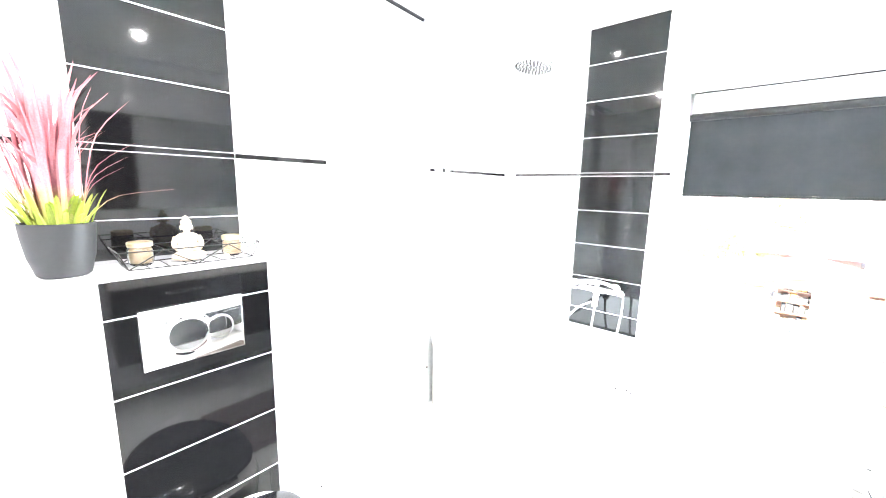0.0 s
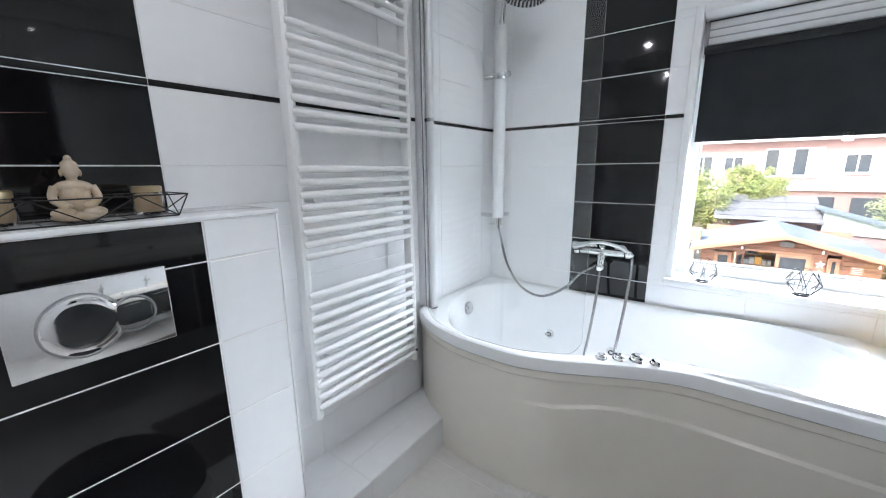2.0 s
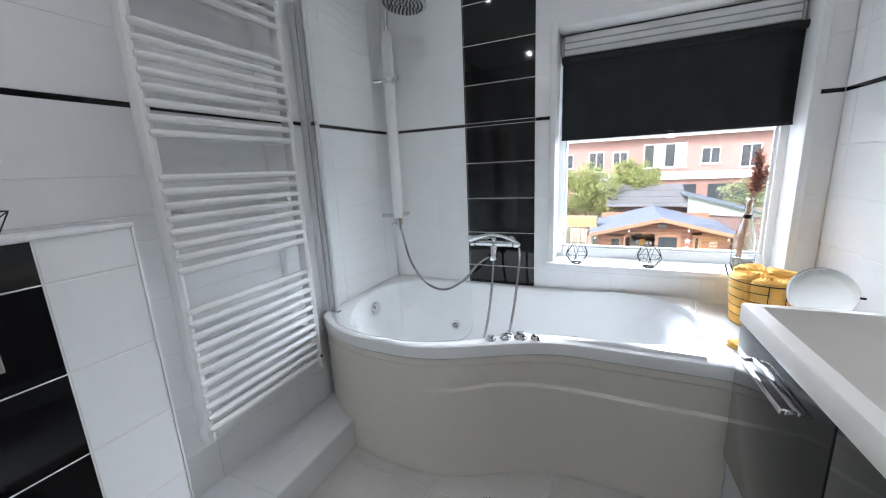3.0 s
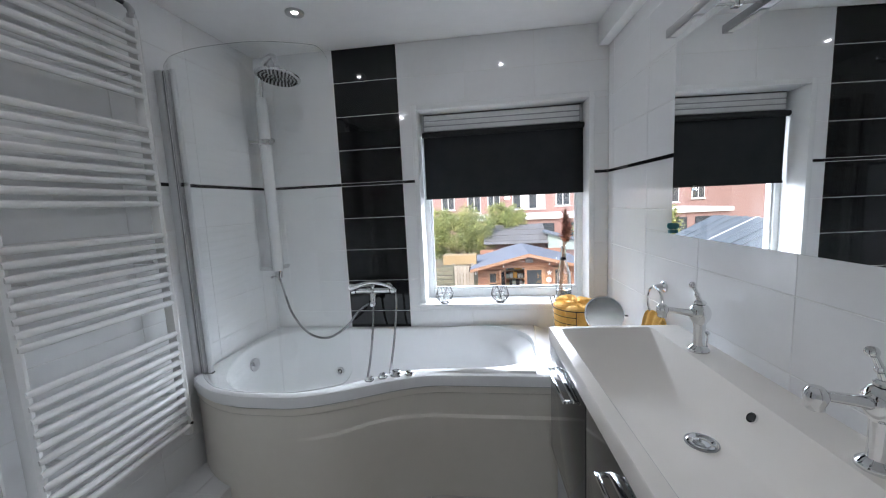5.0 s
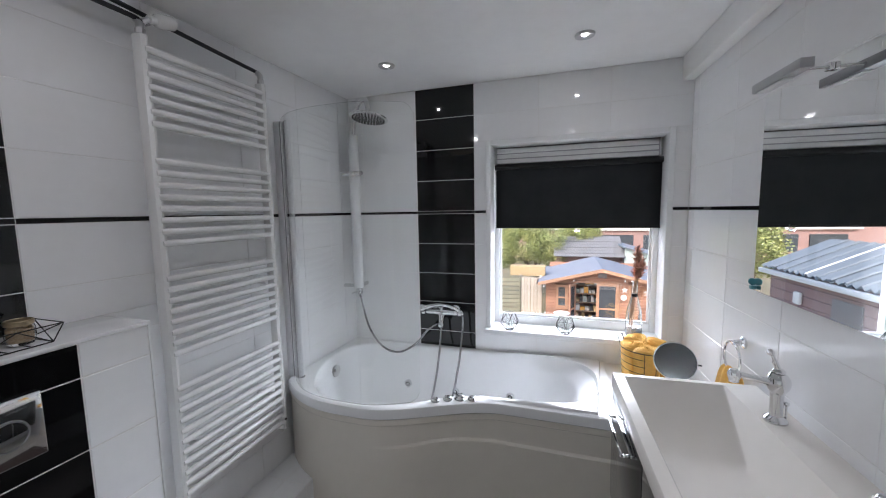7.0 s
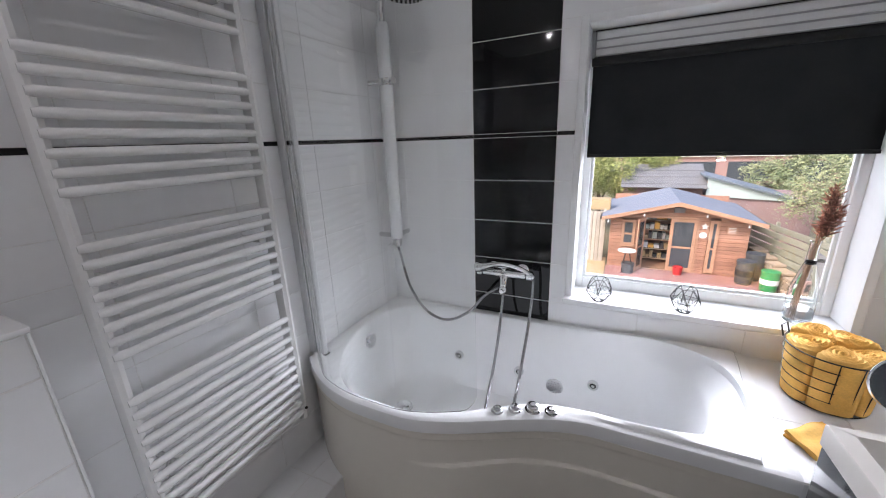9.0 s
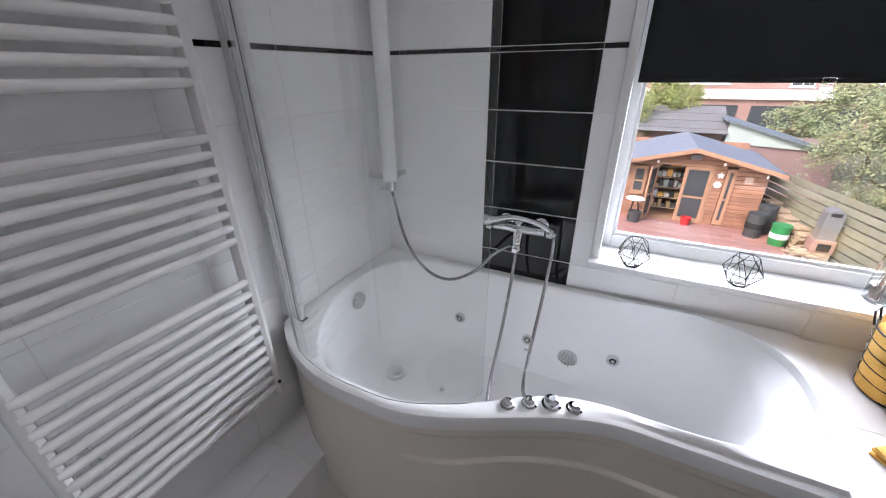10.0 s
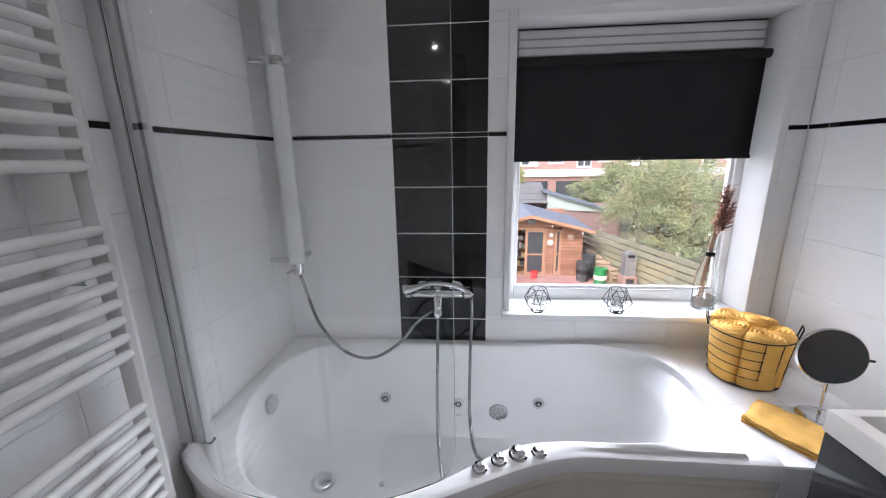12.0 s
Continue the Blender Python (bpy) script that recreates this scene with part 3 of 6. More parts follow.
jet(0.453, 2.926, 0.335)
jet(0.800, 2.926, 0.318)
jet(1.168, 2.924, 0.337)
part("small_jet", lathe([(0, 0.006), (0.012, 0.006), (0.016, 0.002), (0.016, -0.006)], (0.800, 2.928, 0.250), 20, FACE_S), M_CHROME, bath)
suction = part("suction_grille", lathe([(0, 0.010), (0.03, 0.010), (0.043, 0.006), (0.046, 0.0), (0.046, -0.008)], (0.987, 2.930, 0.272), 36, FACE_S), M_STEEL, bath, "round steel suction grille")
holes = bmesh.new()
for k in range(28):
    rr, a = 0.038 * math.sqrt((k + 0.5) / 28), k * 2.39996
    join(holes, lathe([(0, 0.0115), (0.0026, 0.0115), (0.0026, 0.009)], (0.987 + rr * math.cos(a), 2.930, 0.272 + rr * math.sin(a)), 8, FACE_S))
part("grille_hole", holes, M_RUBBER, suction)
part("overflow_knob", lathe([(0, 0.020), (0.028, 0.019), (0.037, 0.014), (0.038, 0.004), (0.033, 0.0), (0.033, -0.014)], (0.076, 2.615, 0.515), 32, FACE_E), M_STEEL, bath, "round satin chrome overflow cover")
plug = part("drain", lathe([(0, 0.020), (0.030, 0.018), (0.040, 0.010), (0.042, 0.004), (0.048, 0.003), (0.050, -0.004)], (0.258, 2.612, 0.160), 36), M_CHROME, bath, "chrome drain plug")
part("floor_nozzle", lathe([(0, 0.004), (0.009, 0.004), (0.011, -0.004)], (0.50, 2.62, 0.158), 18), M_STEEL, bath)
part("floor_nozzle", lathe([(0, 0.004), (0.009, 0.004), (0.011, -0.004)], (0.72, 2.56, 0.158), 18), M_STEEL, bath)

# ---- bath screen ----
screen = thing("bath_screen", (0.065, 2.305, RIM), "curved clear glass bath screen with chrome wall profiles", "shower screen")
sg = bmesh.new()
NS, HS = 60, 30
line = []
for i in range(NS + 1):
    x = 0.078 + (0.822 - 0.078) * i / NS
    line.append((x, front_edge(x) + 0.028 + 0.026 * smooth01((x - 0.5) / 0.35) + 0.02 * smooth01((0.2 - x) / 0.14)))
v = []
for i, (x, y) in enumerate(line):
    u = i / NS
    low = RIM + 0.006 + (0.05 * (max(0, u - 0.93) / 0.07) ** 2.5)
    top = 2.030 - 0.05 * (max(0, u - 0.93) / 0.07) ** 2.5
    v.append([sg.verts.new((x, y, low + (top - low) * j / HS)) for j in range(HS + 1)])
for i in range(NS):
    for j in range(HS):
        sg.faces.new((v[i][j], v[i + 1][j], v[i + 1][j + 1], v[i][j + 1]))
bmesh.ops.recalc_face_normals(sg, faces=sg.faces)
bmesh.ops.solidify(sg, geom=list(sg.faces), thickness=0.006)
gl = part("glass", sg, M_CLEAR, screen, "clear curved safety glass")
gl.visible_shadow = False
part("wall_profile", box(-0.02, 2.294, RIM + 0.003, 0.022, 2.328, 2.032, 0.003), M_SATIN, screen, "satin aluminium wall profile")
part("profile_seal", box(0.0225, 2.300, RIM + 0.003, 0.0265, 2.322, 2.030), M_RUBBER, screen, "dark rubber seal")
part("link_profile", box(0.027, 2.296, RIM + 0.003, 0.047, 2.326, 2.030, 0.003), M_SATIN, screen)
part("profile_seal", box(0.0475, 2.300, RIM + 0.003, 0.0505, 2.322, 2.030), M_RUBBER, screen, "dark rubber seal")
part("hinge_profile", tube([(0.064, 2.309, RIM + 0.003), (0.064, 2.309, 2.034)], 0.0130, 20), M_SATIN, screen, "satin aluminium hinge profile")
part("hinge_foot", box(0.046, 2.296, RIM + 0.0005, 0.080, 2.324, RIM + 0.008, 0.003), M_RUBBER, screen)

# ---- towel radiator ----
rad = thing("towel_radiator", (0.07, 1.89, 0.41), "tall white ladder towel radiator on the tiled wall", "radiator")
RY0, RY1 = 1.600, 2.140
for ry in (RY0, RY1):
    prof = [(0.046, ry - 0.017), (0.064, ry - 0.019), (0.082, ry - 0.013), (0.088, ry), (0.082, ry + 0.013), (0.064, ry + 0.019), (0.046, ry + 0.017)]
    b = bmesh.new()
    lo, hi = [b.verts.new((x, y, 0.405)) for x, y in prof], [b.verts.new((x, y, 2.165)) for x, y in prof]
    for k in range(len(prof)):
        q = (k + 1) % len(prof)
        b.faces.new((lo[k], lo[q], hi[q], hi[k]))
    b.faces.new(lo[::-1])
    b.faces.new(hi)
    bmesh.ops.recalc_face_normals(b, faces=b.faces)
    part("upright", b, M_ENAMEL, rad)
bar_bm = tube([(0.086, RY0 - 0.004, 0), (0.088, RY0 + 0.01, 0), (0.088, RY1 - 0.034, 0), (0.0885, RY1 - 0.020, 0)], [0.009, 0.0125, 0.0125, 0.010], 14)
bar_mesh = mesh_of("bar", bar_bm, M_ENAMEL)
for z0, z1, count in ((2.117, 1.864, 7), (1.734, 1.437, 8), (1.306, 1.018, 8), (0.880, 0.452, 11)):
    for k in range(count):
        ob = new("bar", bar_mesh)
        adopt(ob, rad)
        ob.location = (0, 0, z0 + (z1 - z0) * k / (count - 1))
for ry in (RY0 + 0.06, RY1 - 0.06):
    for rz in (0.62, 1.205, 1.945):
        part("wall_bracket", tube([(-0.06, ry, rz), (0.080, ry, rz)], 0.010, 10), M_ENAMEL, rad)
part("bleed_screw", lathe([(0, 0.004), (0.006, 0.004), (0.006, -0.004)], (0.088, RY1, 0.455), 12, FACE_E), M_RUBBER, rad, "small dark vent plug")
for ry in (RY0, RY1):
    part("valve", tube([(0.066, ry, 2.160), (0.066, ry, 2.205), (0.050, ry, 2.222)], [0.011, 0.013, 0.013], 14), M_STEEL, rad, "steel pipe elbow")
    part("valve_nut", tube([(0.066, ry, 2.168), (0.066, ry, 2.186)], 0.016, 6), M_STEEL, rad)

# dark heating pipes near the ceiling
pipe_a = solo("heating_pipe", tube(spline([(0.045, RY1 + 0.012, 2.226), (0.045, 2.0, 2.232), (0.040, 1.75, 2.246), (0.036, 1.2, 2.272), (0.034, 0.4, 2.296), (0.03, SOUTH, 2.318)], 6), 0.0085, 12), M_PIPE, "dark heating pipe along the wall under the ceiling", "pipe", "heating pipes")
pipe_b = solo("heating_pipe", tube(spline([(0.066, RY0, 2.214), (0.058, RY0 - 0.03, 2.222), (0.045, 1.40, 2.228), (0.04, 0.8, 2.244), (0.036, SOUTH, 2.27)], 6), 0.0085, 12), M_PIPE, "dark heating pipe along the wall under the ceiling", "pipe", "heating pipes")
ther = thing("radiator_thermostat", (0.09, 1.615, 2.20), "white round thermostat knob on top of the radiator", "thermostat")
part("knob", lathe([(0, 0.075), (0.018, 0.074), (0.024, 0.066), (0.025, 0.02), (0.022, 0.006), (0.015, 0.0), (0.015, -0.02), (0, -0.02)], (0.084, 1.64, 2.228), 24, Matrix.Rotation(radians(-75), 4, "X")), M_ENAMEL, ther)
part("collar", tube([(0.066, 1.612, 2.212), (0.080, 1.630, 2.224)], 0.014, 14), M_STEEL, ther)

# ---- shower column ----
col = thing("shower_column", (0.11, 2.88, 0.97), "white corner shower column with a chrome rain head", "shower")
SX, SY = 0.118, 2.880
part("riser", tube([(SX, SY, 1.015), (SX, SY, 1.03), (SX, SY, 2.02), (SX + 0.004, SY - 0.003, 2.06)], [0.030, 0.034, 0.034, 0.026], 28), M_LACQUER, col, "white riser tube")
part("end_cap", tube([(SX, SY, 0.966), (SX, SY, 0.972), (SX, SY, 1.016)], [0.018, 0.024, 0.026], 24), M_CHROME, col, "chrome lower cap")
part("hose_outlet", tube([(SX - 0.02, SY - 0.02, 0.985), (SX - 0.036, SY - 0.03, 0.975)], 0.006, 10), M_CHROME, col)
part("arm", tube(spline([(SX + 0.002, SY - 0.002, 2.05), (SX + 0.02, SY - 0.012, 2.16), (SX + 0.08, SY - 0.045, 2.245), (SX + 0.150, SY - 0.085, 2.250), (SX + 0.176, SY - 0.102, 2.20), (SX + 0.178, SY - 0.104, 2.165)], 8), 0.0155, 18), M_CHROME, col, "curved chrome arm")
head_at = (SX + 0.180, SY - 0.105, 2.128)
tilt = Matrix.Rotation(radians(4), 4, "Y") @ Matrix.Rotation(radians(-7), 4, "X")
head = part("rain_head", lathe([(0, -0.006), (0.112, -0.006), (0.120, -0.002), (0.122, 0.004), (0.114, 0.010), (0.05, 0.024), (0.028, 0.030), (0.022, 0.044), (0, 0.046)], head_at, 48, tilt), M_CHROME, col, "round chrome rain head")
noz = bmesh.new()
for rr, cnt in ((0.018, 7), (0.040, 13), (0.060, 18), (0.080, 24), (0.099, 30)):
    for k in range(cnt):
        a = 2 * math.pi * k / cnt
        join(noz, lathe([(0, -0.0105), (0.0048, -0.0095), (0.0062, -0.005)], Vector(head_at) + tilt.to_3x3() @ Vector((rr * math.cos(a), rr * math.sin(a), 0)), 7, tilt))
part("nozzle", noz, M_RUBBER, head, "dark rubber nozzles")
for bz in (1.028,):
    part("wall_mount", tube([(SX - 0.03, SY, bz), (0.0, SY, bz)], 0.013, 14), M_CHROME, col, "chrome wall mount")
    part("wall_mount", tube([(SX, SY + 0.03, bz), (SX, NORTH, bz)], 0.013, 14), M_CHROME, col, "chrome wall mount")
hold = part("slider", tube([(SX, SY, 1.785), (SX, SY, 1.790), (SX, SY, 1.812), (SX, SY, 1.817)], [0.037, 0.040, 0.040, 0.037], 24), M_CHROME, col, "chrome hand shower holder")
part("slider_lever", tube([(SX - 0.036, SY - 0.014, 1.802), (SX - 0.080, SY - 0.035, 1.800)], [0.008, 0.012], 12), M_CHROME, hold)
part("slider_cup", tube([(SX + 0.034, SY - 0.016, 1.800), (SX + 0.068, SY - 0.034, 1.802)], [0.010, 0.016], 12), M_CHROME, hold)


def ribbed(points, r, k=14):
    line = spline(points, k)
    fine = []
    for a, c in zip(line, line[1:]):
        for s in range(3):
            fine.append(a.lerp(c, s / 3))
    fine.append(line[-1])
    return tube(fine, [r * (1.0 if i % 2 else 0.86) for i in range(len(fine))], 10)


part("shower_hose", ribbed([(SX, SY, 0.970), (0.138, 2.872, 0.93), (0.195, 2.862, 0.745), (0.295, 2.86, 0.616), (0.419, 2.86, 0.584), (0.541, 2.868, 0.650), (0.623, 2.885, 0.745), (0.692, 2.912, 0.792)], 0.0075), M_HOSE, col, "ribbed metal shower hose")

# ---- bath mixer ----
mix = thing("bath_mixer", (0.715, 2.93, 0.87), "chrome thermostatic bath mixer on the black tiles", "tap")
MY, MZ = 2.925, 0.868
body_m = part("bar", tube([(0.604, MY, MZ), (0.610, MY, MZ), (0.660, MY, MZ), (0.690, MY, MZ), (0.740, MY, MZ), (0.770, MY, MZ), (0.816, MY, MZ), (0.822, MY, MZ)], [0.017, 0.0195, 0.0195, 0.022, 0.022, 0.0195, 0.0195, 0.017], 28), M_CHROME, mix)
for x0, x1, x2 in ((0.603, 0.596, 0.572), (0.823, 0.830, 0.858)):
    part("handle", tube([(x0 + (x2 - x0) * 0.08, MY, MZ), (x1, MY, MZ), (x2 - (x2 - x1) * 0.15, MY, MZ), (x2, MY, MZ)], [0.020, 0.024, 0.0225, 0.014], 24), M_CHROME, mix)
    part("joint_ring", tube([(x0, MY, MZ), (x0 + (x2 - x0) * 0.07, MY, MZ)], 0.0165, 20), M_RUBBER, mix, "dark joint ring")
for mx in (0.640, 0.790):
    part("wall_union", lathe([(0.032, 0.0), (0.032, 0.006), (0.026, 0.012), (0.0165, 0.016), (0.0165, 0.065), (0, 0.065)], (mx, NORTH - 0.0005, MZ), 28, FACE_S), M_CHROME, mix)
part("spout", tube(spline([(0.715, MY - 0.004, MZ - 0.010), (0.715, MY - 0.016, MZ - 0.04), (0.715, MY - 0.022, MZ - 0.066)], 6), [0.021] * 5 + [0.018] * 5 + [0.0165, 0.0165, 0.0165], 24), M_CHROME, mix)
part("diverter", lathe([(0.021 * math.sin(math.pi * q / 10), 0.021 * math.cos(math.pi * q / 10)) for q in range(11)], (0.715, MY - 0.024, MZ - 0.080), 26), M_CHROME, mix, "round chrome diverter")
part("diverter_pin", tube([(0.715, MY - 0.040, MZ - 0.080), (0.715, MY - 0.054, MZ - 0.082)], [0.009, 0.0105], 16), M_CHROME, mix)
part("cradle", tube([(0.715, MY - 0.002, MZ + 0.015), (0.715, MY - 0.010, MZ + 0.030), (0.715, MY - 0.016, MZ + 0.036)], [0.013, 0.010, 0.016], 16), M_CHROME, mix)
shower_ = part("hand_shower", tube(spline([(0.566, MY - 0.026, MZ + 0.022), (0.618, MY - 0.024, MZ + 0.034), (0.690, MY - 0.020, MZ + 0.052), (0.760, MY - 0.016, MZ + 0.046), (0.815, MY - 0.012, MZ + 0.028), (0.862, MY - 0.008, MZ - 0.006)], 8), [0.012, 0.019, 0.022, 0.023, 0.023, 0.022, 0.020, 0.018] + [0.016, 0.0145, 0.0135, 0.0125, 0.012, 0.0115, 0.011, 0.011] + [0.011] * 16 + [0.0105] * 9, 20), M_CHROME, mix, "chrome hand shower lying in its cradle")
part("spray_face", tube([(0.578, MY - 0.024, MZ + 0.010), (0.615, MY - 0.022, MZ + 0.019)], [0.013, 0.015], 16), M_GREYPLASTIC, shower_, "dark spray face")
part("bath_hose", ribbed([(0.715, MY - 0.016, MZ - 0.085), (0.714, 2.86, 0.62), (0.722, 2.74, 0.46), (0.752, 2.52, 0.36), (0.795, 2.40, 0.33), (0.840, 2.335, 0.345)], 0.0075), M_HOSE, mix, "ribbed metal hose hanging into the bath")
part("bath_hose", ribbed([(0.858, MY - 0.008, MZ - 0.006), (0.862, 2.90, 0.78), (0.856, 2.84, 0.60), (0.856, 2.70, 0.44), (0.880, 2.52, 0.42), (0.935, 2.41, 0.49), (0.972, 2.362, 0.578)], 0.0075), M_HOSE, mix, "ribbed metal hose hanging into the bath")

# ---- vanity ----
VX0, VY0, VY1, VT = 1.645, 1.06, 2.236, 0.872
van = thing("vanity_unit", (1.9, 1.65, 0.35), "glossy anthracite wall-hung vanity with rectangular chrome handles", "cabinet")
VB, VC = 0.352, 0.818
carcass = box(VX0 + 0.020, VY0 + 0.004, VB, EAST - 0.001, VY1 - 0.004, 0.762, 0.002)
box(VX0 + 0.020, VY0 + 0.004, 0.7615, EAST - 0.001, VY0 + 0.020, VC - 0.002, bm=carcass)
box(VX0 + 0.020, VY1 - 0.020, 0.7615, EAST - 0.001, VY1 - 0.004, VC - 0.002, bm=carcass)
box(VX0 + 0.020, VY0 + 0.0205, 0.7615, VX0 + 0.032, VY1 - 0.0205, VC - 0.002, bm=carcass)
part("body", carcass, M_CAB, van)
split = 1.755
part("gap_profile", box(VX0 + 0.006, split - 0.003, VB + 0.002, VX0 + 0.0195, split + 0.003, VC - 0.006), M_SATIN, van, "light aluminium strip between the drawers")
for y0, y1, hy in ((VY0 + 0.004, split - 0.0035, 1.437), (split + 0.0035, VY1 - 0.004, 1.976)):
    d = part("drawer_front", box(VX0, y0, VB, VX0 + 0.019, y1, VC - 0.004, 0.002), M_CAB, van)
    hz, w = VC - 0.056, 0.121
    b = bmesh.new()
    box(VX0 - 0.040, hy - w, hz - 0.004, VX0 - 0.031, hy + w, hz + 0.004, 0.001, bm=b)
    box(VX0 - 0.009, hy - w, hz - 0.004, VX0 - 0.0005, hy + w, hz + 0.004, 0.001, bm=b)
    box(VX0 - 0.0305, hy - w, hz - 0.004, VX0 - 0.0095, hy - w + 0.009, hz + 0.004, 0.001, bm=b)
    box(VX0 - 0.0305, hy + w - 0.009, hz - 0.004, VX0 - 0.0095, hy + w, hz + 0.004, 0.001, bm=b)
    part("handle", b, M_CHROME, d, "flat rectangular chrome loop handle")

# basin: a slab with a sloping trough
basin = thing("double_washbasin", (1.9, 1.65, VC), "wide cream-white trough washbasin with chrome overflow and drain", "washbasin")
bs = bmesh.new()
bx0, bx1, by0, by1 = VX0 - 0.004, EAST - 0.001, VY0, VY1
ix0, ix1, iy0, iy1 = VX0 + 0.036, 2.025, VY0 + 0.030, VY1 - 0.026


def rect(x0, y0, x1, y1, z, r=0.0, n=5):
    pts = []
    for cx, cy, a0 in ((x1 - r, y1 - r, 0), (x0 + r, y1 - r, 90), (x0 + r, y0 + r, 180), (x1 - r, y0 + r, 270)):
        for k in range(n):
            a = radians(a0 + 90 * k / (n - 1))
            pts.append((cx + r * math.cos(a), cy + r * math.sin(a), z))
    return [bs.verts.new(p) for p in pts]


ls = [rect(bx0, by0, bx1, by1, VC, 0.004), rect(bx0, by0, bx1, by1, VT - 0.004, 0.004), rect(bx0 + 0.003, by0 + 0.003, bx1, by1 - 0.003, VT, 0.004),
      rect(ix0, iy0, ix1, iy1, VT, 0.006), rect(ix0 + 0.004, iy0 + 0.004, ix1 - 0.003, iy1 - 0.004, VT - 0.004, 0.008),
      rect(ix0 + 0.034, iy0 + 0.32, ix1 - 0.070, iy1 - 0.32, VT - 0.094, 0.012), rect(ix0 + 0.045, iy0 + 0.345, ix1 - 0.085, iy1 - 0.345, VT - 0.102, 0.015),
      rect(ix0 + 0.10, iy0 + 0.42, ix1 - 0.13, iy1 - 0.42, VT - 0.104, 0.02)]
for a, c in zip(ls, ls[1:]):
    for k in range(len(a)):
        q = (k + 1) % len(a)
        bs.faces.new((a[k], a[q], c[q], c[k]))
bs.faces.new(ls[-1])
bmesh.ops.recalc_face_normals(bs, faces=bs.faces)
part("basin", bs, M_CERAMIC, basin)
dr = part("drain", lathe([(0, 0.0035), (0.014, 0.0035), (0.020, 0.0015), (0.024, 0.0035), (0.029, 0.005), (0.0325, 0.003), (0.0335, -0.004)], (1.895, 1.660, VT - 0.102), 32), M_CHROME, basin, "chrome basin drain")
part("drain_seal", lathe([(0.0345, -0.004), (0.0350, 0.0018), (0.0372, 0.0014), (0.0378, -0.004)], (1.895, 1.660, VT - 0.102), 32), M_ALU, dr)
part("overflow", lathe([(0.0, 0.001), (0.0085, 0.001), (0.0095, 0.004), (0.0125, 0.004), (0.013, -0.004)], (2.000, 1.648, VT - 0.031), 24, Matrix.Rotation(radians(-55), 4, "Y")), M_CHROME, basin, "chrome overflow ring")
part("overflow_hole", lathe([(0, 0.0030), (0.0085, 0.0028), (0.0092, 0.001)], (2.000, 1.648, VT - 0.031), 20, Matrix.Rotation(radians(-55), 4, "Y")), M_RUBBER, basin)


def basin_tap(y):
    t = thing("basin_tap", (2.066, y, VT), "old-style chrome pillar tap with a ball lever", "tap", "basin taps")
    x = 2.066
    part("foot", lathe([(0, 0.020), (0.018, 0.020), (0.022, 0.016), (0.029, 0.010), (0.031, 0.006), (0.031, 0.0), (0, 0.0)], (x, y, VT), 32), M_CHROME, t)
    part("pillar", lathe([(0.0, 0.096), (0.0175, 0.096), (0.0165, 0.05), (0.0175, 0.018), (0, 0.018)], (x, y, VT), 28), M_CHROME, t)
    body_ = part("ball_body", lathe([(0, 0.160), (0.010, 0.1585), (0.021, 0.152), (0.029, 0.140), (0.0315, 0.126), (0.029, 0.111), (0.022, 0.099), (0.0175, 0.092), (0, 0.090)], (x, y, VT), 40), M_CHROME, t)
    part("collar", lathe([(0.0165, 0.157), (0.017, 0.162), (0.012, 0.167), (0, 0.168)], (x, y, VT), 28), M_CHROME, body_)
    part("spout", tube(spline([(x - 0.022, y, VT + 0.126), (x - 0.06, y - 0.004, VT + 0.134), (x - 0.108, y - 0.006, VT + 0.143)], 6), [0.0145, 0.0135, 0.0125, 0.0118, 0.0112, 0.0108, 0.0105, 0.0102, 0.010, 0.010, 0.010, 0.0102, 0.0105], 20), M_CHROME, t)
    part("spout_end", lathe([(0, 0.018), (0.010, 0.0165), (0.017, 0.009), (0.0185, 0.0), (0.0165, -0.010), (0.0135, -0.016), (0.0135, -0.024), (0, -0.023)], (x - 0.119, y - 0.007, VT + 0.143), 28), M_CHROME, t)
    part("aerator", lathe([(0, -0.0255), (0.0105, -0.0255), (0.0115, -0.0235), (0, -0.0235)], (x - 0.119, y - 0.007, VT + 0.143), 20), M_RUBBER, t, "dark aerator")
    lever = part("lever", tube([(x, y, VT + 0.160), (x - 0.010, y + 0.003, VT + 0.190), (x - 0.018, y + 0.006, VT + 0.212)], [0.0085, 0.006, 0.005], 16), M_CHROME, t)
    for lx, ly, lz, lr in ((x - 0.009, y + 0.003, VT + 0.186, 0.0085), (x - 0.021, y + 0.007, VT + 0.217, 0.0105)):
        part("lever_ball", lathe([(lr * math.sin(math.pi * q / 10), lr * math.cos(math.pi * q / 10)) for q in range(11)], (lx, ly, lz), 20), M_CHROME, lever)
    part("pop_up_rod", tube([(x + 0.026, y, VT + 0.004), (x + 0.026, y, VT + 0.052)], 0.003, 8), M_CHROME, t)
    part("rod_knob", lathe([(0, 0.008), (0.006, 0.005), (0.008, 0.0), (0.005, -0.006), (0, -0.006)], (x + 0.026, y, VT + 0.058), 16), M_CHROME, t)
    return t


taps = [basin_tap(1.978), basin_tap(1.442)]

